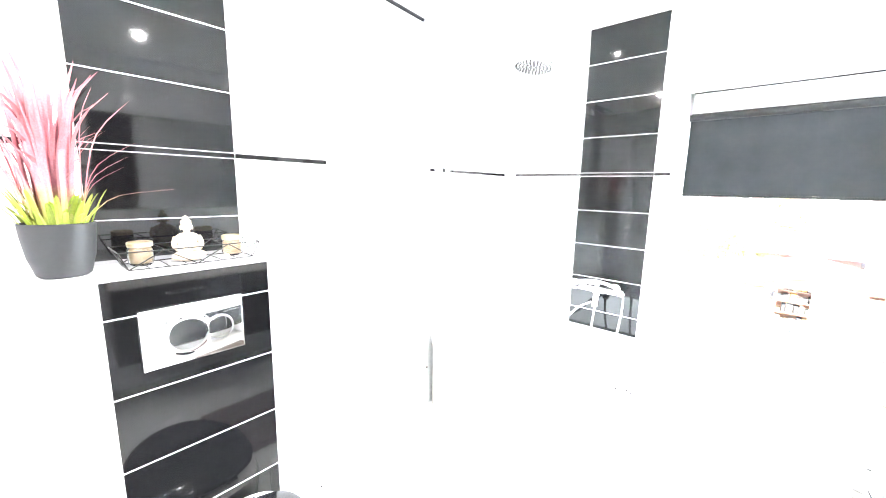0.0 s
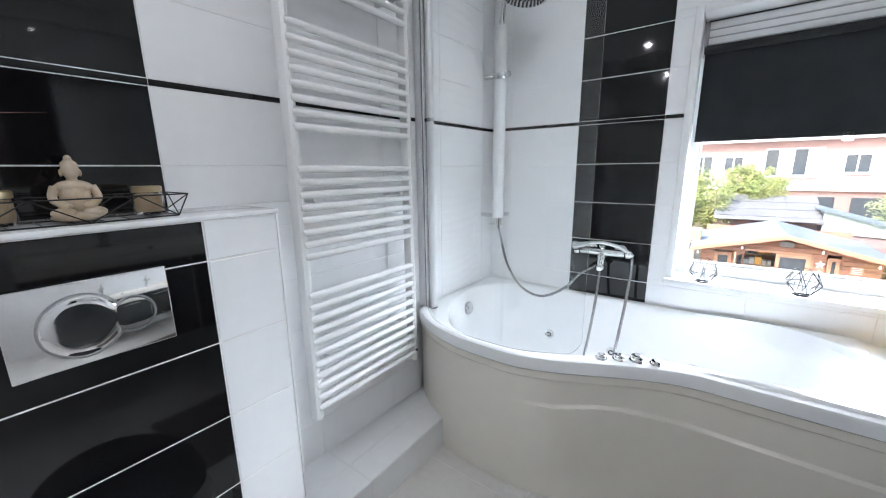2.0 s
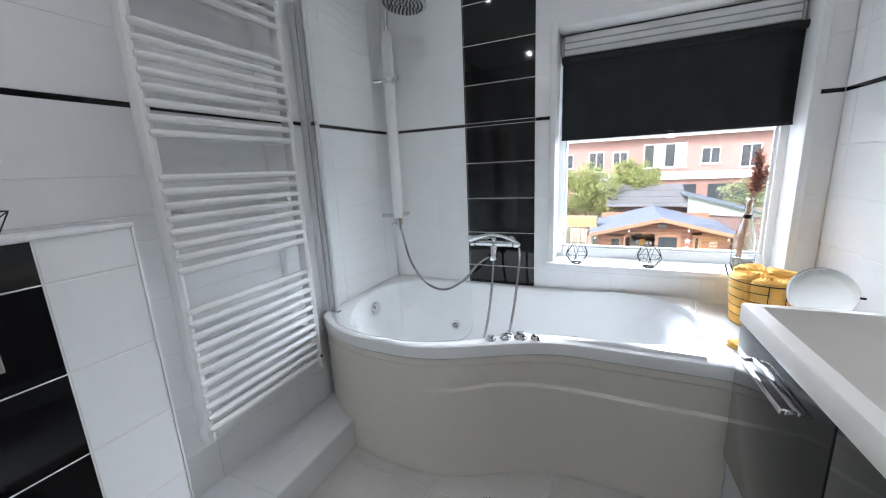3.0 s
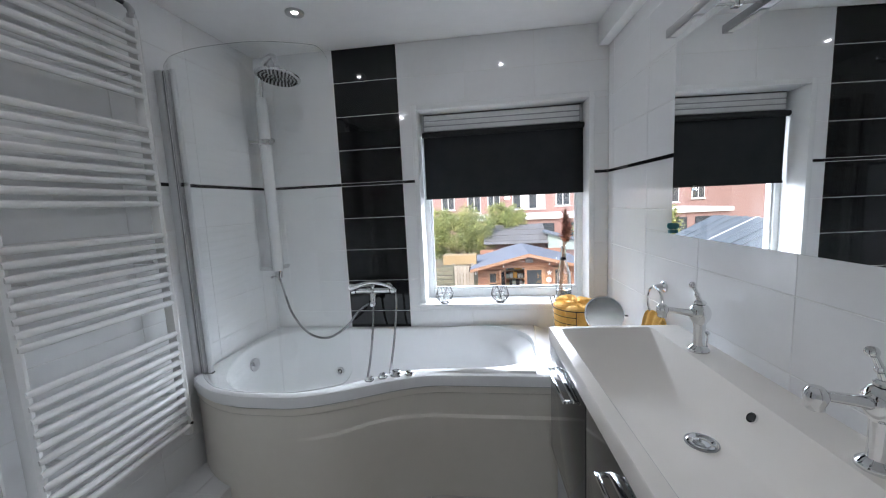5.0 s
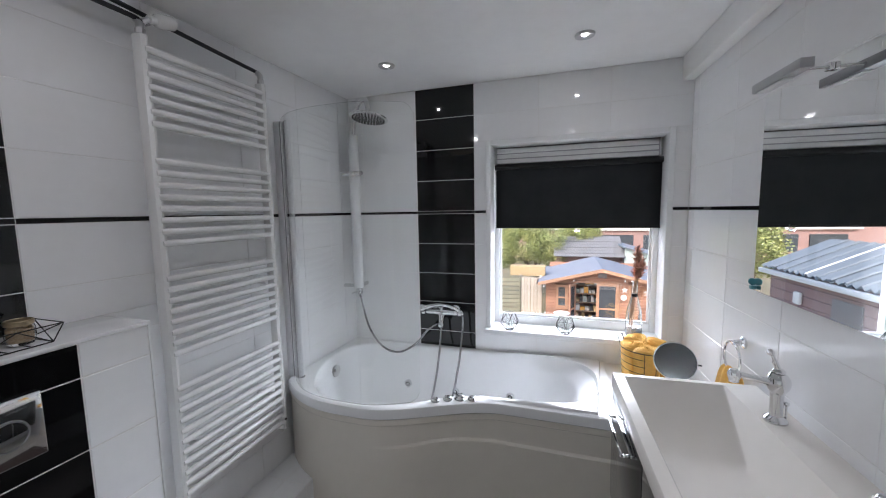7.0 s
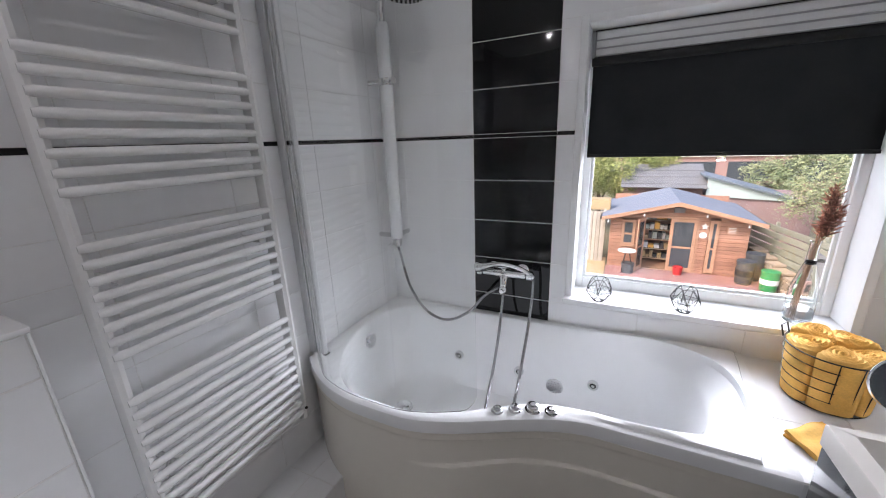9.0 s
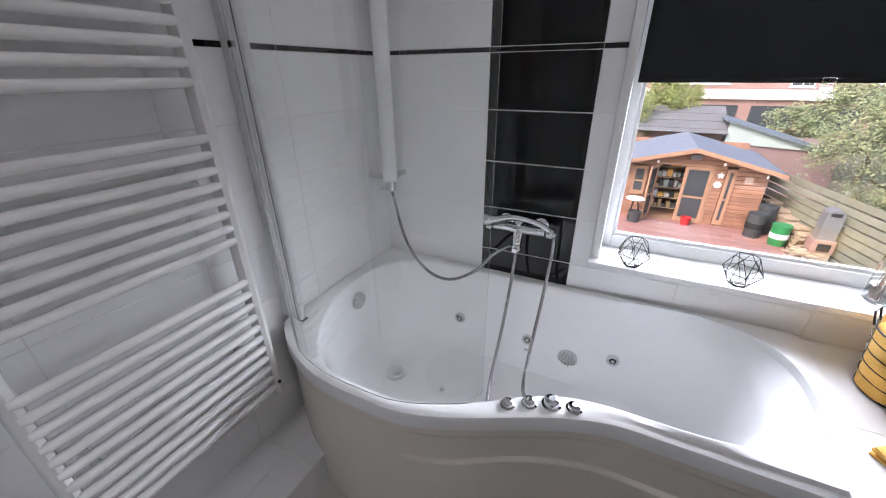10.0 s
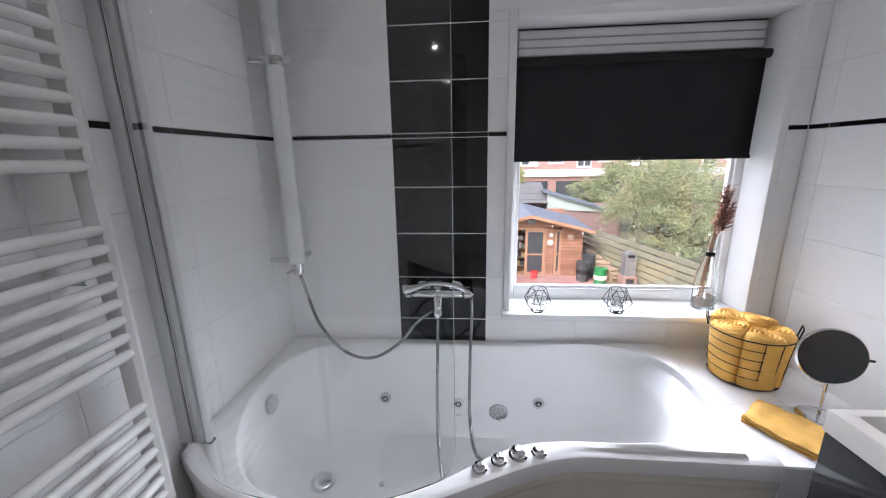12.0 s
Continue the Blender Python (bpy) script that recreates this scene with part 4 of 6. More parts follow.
# ---- mirror, lamp, ring on the east wall ----
mirror = thing("wall_mirror", (EAST, 1.6, 1.235), "frameless rectangular wall mirror above the washbasin", "mirror")
part("mirror_glass", box(EAST - 0.005, 0.98, 1.222, EAST - 0.0002, 2.290, 1.934, 0.0012, 1), M_MIRROR, mirror)
part("clip", box(EAST - 0.020, 2.268, 1.228, EAST - 0.0055, 2.288, 1.242, 0.002), M_TEAL, mirror, "small teal clip")
part("clip", lathe([(0, 0.006), (0.012, 0.004), (0.014, 0.0), (0.010, -0.004), (0, -0.005)], (EAST - 0.014, 2.278, 1.256), 14, Matrix.Rotation(radians(70), 4, "X")), M_TEAL, mirror)
lamp = thing("mirror_lamp", (2.06, 1.96, 1.90), "grey aluminium bar lamp on an arm above the mirror", "lamp")
part("bar", box(2.024, 1.912, 1.903, 2.057, 2.152, 1.930, 0.0015), M_ALU, lamp)
part("diffuser", box(2.029, 1.990, 1.898, 2.052, 2.130, 1.9025, 0.002), mat("frosted_diffuser", (0.75, 0.76, 0.74), 0.4), lamp, "frosted diffuser, unlit")
part("arm", tube([(2.0575, 1.972, 1.916), (2.128, 1.972, 1.916)], 0.004, 12), M_CHROME, lamp)
part("clamp", box(2.118, 1.960, 1.906, EAST - 0.0055, 1.984, 1.926, 0.002), M_CHROME, lamp)

hoop = thing("towel_ring", (EAST, 2.30, 1.03), "chrome towel ring on the tiled wall", "towel ring")
part("rose", lathe([(0.024, 0.0), (0.024, 0.008), (0.014, 0.014), (0.010, 0.040), (0, 0.042)], (EAST, 2.335, 1.000), 24, Matrix.Rotation(radians(-90), 4, "Y")), M_CHROME, hoop)
part("ring", ring((EAST - 0.036, 2.340, 0.935), 0.064, 0.005, 40, "x"), M_CHROME, hoop)


def crumpled(points_fn, nu, nv, thick):
    b = bmesh.new()
    g = [[b.verts.new(points_fn(i / nu, j / nv)) for j in range(nv + 1)] for i in range(nu + 1)]
    for i in range(nu):
        for j in range(nv):
            b.faces.new((g[i][j], g[i + 1][j], g[i + 1][j + 1], g[i][j + 1]))
    bmesh.ops.recalc_face_normals(b, faces=b.faces)
    bmesh.ops.solidify(b, geom=list(b.faces), thickness=thick)
    return b


def guest(u, w):
    a = (u - 0.5) * 0.11
    drop = abs(w - 0.5) * 2
    return (EAST - 0.036 + (0.030 if w > 0.5 else -0.030) * drop ** 0.5 + 0.006 * math.sin(u * 16),
            2.340 + a * (1 + 0.45 * drop) + 0.006 * math.sin(w * 9 + u * 4), 0.882 + 0.006 * math.sin(u * 13) - 0.125 * drop + 0.03 * (0.25 - (u - 0.5) ** 2))


guest_towel = solo("guest_towel", crumpled(guest, 26, 26, 0.006), M_YELLOW, "mustard yellow guest towel hanging through the chrome ring", "towel")

# the side walls stand slightly askew
west.matrix_basis = Matrix.Translation((0.012, NORTH, 0)) @ Matrix.Rotation(radians(-SKEW_WEST), 4, "Z") @ Matrix.Translation((0, -NORTH, 0))
skew = Matrix.Translation((EAST, NORTH, 0)) @ Matrix.Rotation(radians(SKEW), 4, "Z") @ Matrix.Translation((-EAST, -NORTH, 0))
for ob in [east, beam, van, basin, mirror, lamp, hoop, guest_towel] + taps:
    ob.matrix_basis = skew @ ob.matrix_basis

# ---- on the deck ----
bk = thing("towel_basket", (1.905, 2.785, 0.60), "black wire basket filled with rolled mustard towels", "basket")
BCX, BCY, BB = 1.915, 2.790, 0.600


def oval(cx, cy, a, b, z, n=40):
    return [(cx + a * math.cos(2 * math.pi * k / n), cy + b * math.sin(2 * math.pi * k / n), z) for k in range(n)]


for f in (0.0, 1.0):
    part("hoop", tube(oval(BCX, BCY, 0.112 + 0.020 * f, 0.112 + 0.020 * f, BB + 0.004 + 0.190 * f), 0.0024, 8, closed=True), M_BLACK, bk)
for f in (0.22, 0.42, 0.62, 0.82):
    rr = 0.1135 + 0.020 * f
    part("wire", tube([(BCX + rr * math.cos(radians(a)), BCY + rr * math.sin(radians(a)), BB + 0.004 + 0.190 * f) for a in range(95, 262, 6)], 0.0016, 6), M_BLACK, bk)
for k in range(9):
    a = radians(-105 + 25 * k)
    part("wire", tube([(BCX + 0.112 * math.cos(a), BCY + 0.112 * math.sin(a), BB + 0.004), (BCX + 0.132 * math.cos(a), BCY + 0.132 * math.sin(a), BB + 0.194)], 0.0016, 6), M_BLACK, bk)
for k in range(3):
    part("floor_wire", tube([(BCX - 0.1, BCY - 0.05 + 0.05 * k, BB + 0.004), (BCX + 0.1, BCY - 0.05 + 0.05 * k, BB + 0.004)], 0.0015, 6), M_BLACK, bk)
for s in (-1, 1):
    hx, hy = BCX + s * 0.112, BCY - s * 0.066
    part("handle", tube([(hx - 0.014, hy - 0.020, BB + 0.189), (hx + s * 0.012 - 0.014, hy - 0.020, BB + 0.232), (hx + s * 0.012 + 0.014, hy + 0.020, BB + 0.232), (hx + 0.014, hy + 0.020, BB + 0.189)], 0.0028, 8), M_BLACK, bk)


def towel_roll(index, z0, z1):
    """A plump rolled towel standing on end, pressed against its neighbours and the wires, with a soft spiral on top."""
    b = bmesh.new()
    mid = radians(-100 + 72 * index)
    cx, cy = 0.071 * math.cos(mid), 0.071 * math.sin(mid)
    n, m = 60, 16

    def reach(a, wall):
        d = 0.030
        while d < 0.072:
            px, py = cx + d * math.cos(a), cy + d * math.sin(a)
            off = (math.atan2(py, px) - mid + math.pi) % (2 * math.pi) - math.pi
            if math.hypot(px, py) > wall or abs(off) > radians(35.5) or math.hypot(px, py) < 0.012:
                break
            d += 0.001
        return d

    tops = [reach(2 * math.pi * k / n, 0.1275) for k in range(n)]
    for _ in range(3):
        tops = [(tops[k - 1] + 2 * tops[k] + tops[(k + 1) % n]) / 4 for k in range(n)]
    pitch = 0.0135
    rows = []

    def row(scale, f, top):
        vs = []
        for k in range(n):
            a = 2 * math.pi * k / n
            d = tops[k] * scale
            if top:
                wave = 0.5 + 0.5 * math.cos(2 * math.pi * (d / pitch - k / n) + index)
                z = z1 - 0.012 * (max(0, scale - 0.72) / 0.28) ** 2 + 0.0065 * wave ** 0.6 - 0.006 + 0.005 * math.sin(a + index * 2)
            else:
                z = z0 + (z1 - 0.016 - z0) * f + 0.005 * math.sin(a + index * 2) * f
                d *= 0.90 + 0.10 * f + 0.012 * math.sin(5 * a + index * 3 + 3 * f)
            vs.append(b.verts.new((BCX + cx * (0.9 + 0.1 * f) + d * math.cos(a), BCY + cy * (0.9 + 0.1 * f) + d * math.sin(a), z)))
        return vs

    for f in (0.0, 0.2, 0.4, 0.6, 0.8, 0.93, 1.0):
        rows.append(row(1.0, f, False))
    for i in range(m):
        rows.append(row(0.985 - 0.95 * i / (m - 1), 1.0, True))
    for p, q in zip(rows, rows[1:]):
        for k in range(n):
            w = (k + 1) % n
            b.faces.new((p[k], p[w], q[w], q[k]))
    b.faces.new(rows[0][::-1])
    b.faces.new(rows[-1])
    bmesh.ops.recalc_face_normals(b, faces=b.faces)
    return b


for k in range(5):
    solo("rolled_towel", towel_roll(k, BB + 0.007, BB + (0.212, 0.207, 0.222, 0.226, 0.218)[k]), M_YELLOW, "rolled mustard yellow towel standing in the wire basket", "towel", "rolled towels in the basket")

cloth = bmesh.new()


def folded(layer):
    def at(u, w):
        x = 1.730 + 0.118 * u + 0.108 * w
        y = 2.515 + 0.095 * u - 0.170 * w
        edge = min(u, 1 - u, w, 1 - w)
        return (x + 0.002 * math.sin(w * 7 + layer), y + 0.003 * math.sin(u * 6 + layer * 2), 0.604 + 0.009 * layer + 0.006 * smooth01(edge / 0.12) + 0.003 * math.sin(u * 9 + w * 5 + layer) + 0.002 * math.sin(u * 4 - w * 19 + layer))
    return at


for layer in range(3):
    join(cloth, crumpled(folded(layer), 22, 26, 0.007))
solo("folded_cloth", cloth, M_YELLOW, "folded mustard yellow towel lying on the tiled deck", "towel")

mk = thing("make_up_mirror", (1.99, 2.555, 0.60), "round chrome make-up mirror tilted on a slim stand", "mirror")
MX, MYY = 1.992, 2.552
part("foot", lathe([(0, 0.010), (0.020, 0.009), (0.050, 0.006), (0.057, 0.002), (0.058, 0.0), (0, 0)], (MX, MYY, 0.599), 40), M_CHROME, mk)
part("stem", tube([(MX, MYY, 0.605), (MX + 0.002, MYY + 0.002, 0.735)], 0.0045, 14), M_CHROME, mk)
mt = Matrix.Rotation(radians(-15), 4, "Z") @ Matrix.Rotation(radians(82), 4, "X")
disc_at = Vector((MX - 0.004, MYY + 0.004, 0.816))
fr2 = part("frame", lathe([(0.086, 0.006), (0.089, 0.004), (0.091, 0.0), (0.089, -0.006), (0, -0.008)], disc_at, 56, mt), M_CHROME, mk)
part("mirror_disc", lathe([(0, -0.0015), (0.02, -0.0011), (0.04, 0.0), (0.06, 0.0019), (0.075, 0.0038), (0.0868, 0.0057), (0.0872, 0.003)], disc_at, 56, mt), M_HAZYMIRROR, mk)
side = (mt @ Vector((1, 0, 0))).normalized()
for s_ in (1,):
    part("tilt_knob", tube([disc_at + side * s_ * 0.089, disc_at + side * s_ * 0.103], 0.004, 12), M_BLACK, mk)
part("yoke", tube(spline([Vector((MX + 0.002, MYY + 0.002, 0.733)), disc_at + Vector((0.0, 0.012, -0.088)), disc_at + Vector((0, 0.010, -0.040))], 6), 0.004, 10), M_CHROME, mk)

# ---- on the sill ----
SILL = wz0 + 0.0115


def lantern(x, y):
    t = thing("tealight_holder", (x, y, SILL), "faceted black wire tealight holder with a clear glass cup", "candle holder", "tealight holders on the sill")
    levels = [(0.030, 0.003, 0), (0.062, 0.052, 0.5), (0.036, 0.108, 0)]
    pts = [[Vector((x + r * math.cos(2 * math.pi * (k + o) / 6), y + r * math.sin(2 * math.pi * (k + o) / 6), SILL + z)) for k in range(6)] for r, z, o in levels]
    for a in range(3):
        for k in range(6):
            part("wire", tube([pts[a][k], pts[a][(k + 1) % 6]], 0.0013, 6), M_BLACK, t)
    for k in range(6):
        for q in (k, (k - 1) % 6):
            part("wire", tube([pts[0][k], pts[1][q]], 0.0013, 6), M_BLACK, t)
            part("wire", tube([pts[2][k], pts[1][q]], 0.0013, 6), M_BLACK, t)
    part("base_plate", lathe([(0, 0.004), (0.029, 0.004), (0.030, 0.002), (0.030, 0.0), (0, 0)], (x, y, SILL), 6), M_BLACK, t)
    light = part("tealight", lathe([(0, 0.019), (0.004, 0.0185), (0.017, 0.018), (0.0185, 0.020), (0.0190, 0.008), (0, 0.008)], (x, y, SILL), 24), M_OUTWHITE, t, "white tealight in a thin metal cup")
    part("wick", tube([(x, y, SILL + 0.018), (x + 0.001, y, SILL + 0.026)], 0.0009, 6), M_BLACK, light)
    cup = part("glass_cup", lathe([(0, 0.005), (0.022, 0.005), (0.027, 0.012), (0.028, 0.055), (0.0265, 0.055), (0.0255, 0.014), (0.02, 0.008), (0, 0.008)], (x, y, SILL), 28), M_CLEAR, t)
    cup.visible_shadow = False


lantern(1.155, 2.995)
lantern(1.500, 2.998)

vase = thing("glass_vase", (1.895, 3.06, SILL), "tall clear glass bottle vase with a dark ring", "vase")
VXX, VYY = 1.893, 3.055
body = part("bottle", lathe([(0, 0.001), (0.040, 0.001), (0.046, 0.008), (0.047, 0.08), (0.043, 0.15), (0.028, 0.21), (0.016, 0.26), (0.0145, 0.33), (0.018, 0.336), (0.0155, 0.337), (0.0125, 0.33), (0.0138, 0.26), (0.0255, 0.21), (0.040, 0.15), (0.0435, 0.08), (0.0425, 0.012), (0.03, 0.006), (0, 0.006)], (VXX, VYY, SILL), 36), M_CLEAR, vase)
body.visible_shadow = False
part("smoked_base", lathe([(0, 0.0065), (0.040, 0.0068), (0.0424, 0.013), (0.0432, 0.060), (0, 0.062)], (VXX, VYY, SILL), 32), M_SMOKEGLASS, vase, "smoky dark base").visible_shadow = False
part("dark_ring", tube([(VXX, VYY, SILL + 0.244), (VXX, VYY, SILL + 0.262)], 0.0165, 16), M_BLACK, vase)
rnd = random.Random(5)
spray = thing("dried_grass_spray", (VXX, VYY, SILL + 0.01), "reddish-brown dried grass plumes in the glass vase", "dried flowers")
stems, plume = bmesh.new(), bmesh.new()
for k in range(13):
    a, lean = rnd.uniform(0, 6.28), rnd.uniform(0.01, 0.045)
    tip = Vector((VXX + 0.02 + lean * 0.5 * math.cos(a), VYY - 0.035 + lean * 0.3 * math.sin(a), SILL + rnd.uniform(0.40, 0.56)))
    low = Vector((VXX - 0.03 + 0.02 * rnd.random(), VYY + rnd.uniform(-0.02, 0.02), SILL + 0.014))
    neck = Vector((VXX + rnd.uniform(-0.006, 0.006), VYY + rnd.uniform(-0.006, 0.006), SILL + 0.29))
    line = spline([low, neck, neck.lerp(tip, 0.5) + Vector((rnd.uniform(-0.008, 0.008), 0, 0)), tip], 6)
    tube(line, 0.0016, 5, bm=stems)
    for q in range(46):
        f = rnd.uniform(0.62, 1.0)
        base = line[min(len(line) - 1, int(f * (len(line) - 1)))]
        d = Vector((rnd.uniform(-1, 1), rnd.uniform(-0.7, 0.7), rnd.uniform(0.1, 1.3))).normalized() * rnd.uniform(0.015, 0.045)
        s = d.orthogonal().normalized() * 0.0028
        plume.faces.new([plume.verts.new(base - s), plume.verts.new(base + s), plume.verts.new(base + d * 0.7 + s * 1.2), plume.verts.new(base + d)])
part("stem", stems, M_STEM, spray)
part("plume", plume, M_PLUME, spray, "feathery reddish plumes", smooth=False)

# ---- flush plate, toilet, brush ----
plate = thing("flush_plate", (BX, 1.05, 1.013), "glossy chrome dual flush plate with two round buttons", "flush plate")
part("plate", box(BX - 0.0005, 0.924, 0.930, BX + 0.012, 1.178, 1.099, 0.003, 3), M_CHROME, plate)
for cy, r in ((1.030, 0.062), (1.110, 0.036)):
    part("button_groove", lathe([(r + 0.0035, 0.0), (r + 0.0035, 0.0012), (r, 0.0012), (r, 0.0)], (BX + 0.0118, cy, 1.010), 56, FACE_E), M_ALU, plate)
    part("button", lathe([(0, 0.004), (r * 0.7, 0.0035), (r * 0.93, 0.0028), (r * 0.985, 0.0), (r * 0.985, -0.002)], (BX + 0.012, cy, 1.010), 56, FACE_E), M_CHROME, plate, "round chrome flush button")

wc = thing("toilet", (0.45, 1.06, 0.0), "white wall-hung toilet with a closed black lid", "toilet")


def egg(w, d, cx, z, k=40):
    pts = []
    for i in range(k):
        a = 2 * math.pi * i / k
        x, y = math.cos(a), math.sin(a)
        front = x > 0
        px = (d * 0.62 * x) if front else (d * 0.38 * math.copysign(abs(x) ** 0.55, x))
        pts.append((cx + px, 1.06 + w / 2 * (y if front else math.copysign(abs(y) ** 0.75, y)), z))
    return pts


def stack(loops_):
    b = bmesh.new()
    rr = [[b.verts.new(p) for p in lp] for lp in loops_]
    for a, c in zip(rr, rr[1:]):
        for k in range(len(a)):
            q = (k + 1) % len(a)
            b.faces.new((a[k], a[q], c[q], c[k]))
    b.faces.new(rr[0][::-1])
    b.faces.new(rr[-1])
    bmesh.ops.recalc_face_normals(b, faces=b.faces)
    return b


part("bowl", stack([egg(0.18, 0.26, 0.310, 0.075), egg(0.25, 0.36, 0.345, 0.13), egg(0.33, 0.47, 0.385, 0.25), egg(0.365, 0.535, 0.405, 0.36), egg(0.37, 0.54, 0.405, 0.400), egg(0.36, 0.53, 0.405, 0.412)]), M_CERAMIC, wc, "white ceramic bowl")
part("seat", stack([egg(0.362, 0.44, 0.44, 0.413), egg(0.372, 0.45, 0.44, 0.418), egg(0.372, 0.45, 0.44, 0.428), egg(0.364, 0.442, 0.44, 0.432)]), M_SEAT, wc, "black seat ring")
part("lid", stack([egg(0.366, 0.444, 0.44, 0.433), egg(0.376, 0.455, 0.44, 0.438), egg(0.374, 0.452, 0.44, 0.447), egg(0.33, 0.41, 0.44, 0.454), egg(0.15, 0.2, 0.44, 0.457)]), M_SEAT, wc, "glossy black closed lid")
for hy in (0.985, 1.135):
    part("hinge", tube([(0.262, hy - 0.016, 0.428), (0.262, hy + 0.016, 0.428)], 0.011, 14), M_CHROME, wc)

br = thing("toilet_brush", (0.325, 1.345, 0), "white toilet brush holder with a chrome knob", "toilet brush")
part("holder", lathe([(0, 0.0), (0.046, 0.0), (0.050, 0.004), (0.052, 0.30), (0.050, 0.335), (0.040, 0.345), (0, 0.347)], (0.325, 1.345, 0.0), 36), M_CERAMIC, br)
part("stem", tube([(0.325, 1.345, 0.345), (0.325, 1.345, 0.372)], [0.012, 0.009], 18), M_CHROME, br)
part("knob", lathe([(0, 0.016), (0.009, 0.013), (0.014, 0.004), (0.014, -0.004), (0.009, -0.013), (0, -0.015)], (0.325, 1.345, 0.382), 22), M_CHROME, br)

rug = bmesh.new()
NX, NY = 40, 60
rg = [[rug.verts.new((0.90 + 0.56 * i / NX, 1.38 + 0.69 * j / NY, 0.004 + 0.014 * smooth01(min(i, NX - i, j, NY - j) / 3) + 0.004 * rnd.random())) for j in range(NY + 1)] for i in range(NX + 1)]
for i in range(NX):
    for j in range(NY):
        rug.faces.new((rg[i][j], rg[i + 1][j], rg[i + 1][j + 1], rg[i][j + 1]))
mat_ob = thing("bath_mat", (1.18, 1.72, 0), "taupe fringed bath mat on the floor", "rug")
part("pile", rug, M_MAT, mat_ob)
fringe = [bmesh.new(), bmesh.new()]
for k in range(150):
    x = 0.90 + 0.56 * (k % 75) / 74
    y, s = (1.38, -1) if k < 75 else (2.07, 1)
    tube([(x, y, 0.008), (x + rnd.uniform(-0.004, 0.004), y + s * rnd.uniform(0.02, 0.035), 0.003)], 0.0024, 5, bm=fringe[k // 75])
for half in fringe:
    part("fringe", half, M_MAT, mat_ob)

# ---- on the cistern shelf ----
pot = thing("potted_grass", (0.098, 0.812, BZ), "artificial pink and green grass in an anthracite pot", "plant")
part("pot", lathe([(0, 0.001), (0.044, 0.001), (0.050, 0.006), (0.061, 0.05), (0.067, 0.10), (0.0685, 0.130), (0.066, 0.132), (0.063, 0.128), (0.060, 0.105), (0, 0.103)], (0.098, 0.812, BZ), 44), M_POT, pot, "anthracite rounded pot")


def blade(b, root, tip, w, sag, fold=0.35):
    """One folded grass blade from root to tip."""
    mid = root.lerp(tip, 0.55) + Vector((0, 0, sag))
    line = spline([root, mid, tip], 6)
    d = tip - root
    side = Vector((-d.y, d.x, 0.0))
    side = (side if side.length > 1e-4 else Vector((1, 0, 0))).normalized()
    prev = None
    for i, p in enumerate(line):
        f = i / (len(line) - 1)
        ww = w * (0.6 + 0.8 * f) * (1 - f) ** 0.55 + 0.0004
        up = Vector((0, 0, 1)).cross(side).normalized() * ww * fold
        cur = [b.verts.new(p - side * ww), b.verts.new(p + up), b.verts.new(p + side * ww)]
        if prev:
            b.faces.new((prev[0], prev[1], cur[1], cur[0]))
            b.faces.new((prev[1], prev[2], cur[2], cur[1]))
        prev = cur


def strap(b, root, tip, w, droop, n=10):
    """One long folded leaf that rises, leans out and lets its tip hang."""
    lean = Vector((tip.x - root.x, tip.y - root.y, 0))
    side = Vector((-lean.y, lean.x, 0))
    side = (side if side.length > 1e-4 else Vector((1, 0, 0))).normalized()
    crest = root.lerp(tip, 0.62) + Vector((-lean.x * 0.22, -lean.y * 0.22, 0.10 * (tip - root).length))
    line = spline([root, root.lerp(crest, 0.5) - lean * 0.06, crest, tip + Vector((0, 0, -droop))], n // 3)
    prev = None
    for i, p in enumerate(line):
        f = i / (len(line) - 1)
        ww = w * (0.75 + 0.5 * f) * (1 - f ** 3) + 0.0003
        up = side.cross(Vector((0, 0, 1))).normalized() * ww * 0.30
        p = Vector((max(p.x, -0.045), p.y, p.z))
        cur = [b.verts.new(p - side * ww), b.verts.new(p + up), b.verts.new(p + side * ww)]
        if prev:
            b.faces.new((prev[0], prev[1], cur[1], cur[0]))
            b.faces.new((prev[1], prev[2], cur[2], cur[1]))
        prev = cur


long_leaf, short_leaf = bmesh.new(), bmesh.new()
rnd = random.Random(11)
PX, PY = 0.098, 0.812
for k in range(96):
    a = rnd.uniform(0, 2 * math.pi)
    r0 = rnd.uniform(0.0, 0.046)
    root = Vector((PX + r0 * math.cos(a), PY + r0 * math.sin(a), BZ + 0.098))
    thin = k % 4 == 0
    h = rnd.uniform(0.22, 0.47) if not thin else rnd.uniform(0.18, 0.40)
    out = rnd.uniform(0.01, 0.12) if not thin else rnd.uniform(0.05, 0.14)
    tip = Vector((PX + (r0 + out) * math.cos(a), PY + (r0 + out) * math.sin(a), BZ + 0.10 + h))
    strap(long_leaf, root, tip, rnd.uniform(0.0045, 0.0095) if not thin else 0.0026, rnd.uniform(0.0, 0.05))
for ty, tz, tx in ((1.060, 0.215, 0.125), (0.975, 0.335, 0.13), (0.962, 0.300, 0.11), (0.945, 0.27, 0.12), (0.60, 0.24, 0.13), (0.64, 0.34, 0.15)):
    strap(long_leaf, Vector((0.105, PY + 0.03 * (1 if ty > PY else -1), BZ + 0.10)), Vector((tx, ty, BZ + tz)), 0.0062, 0.0)
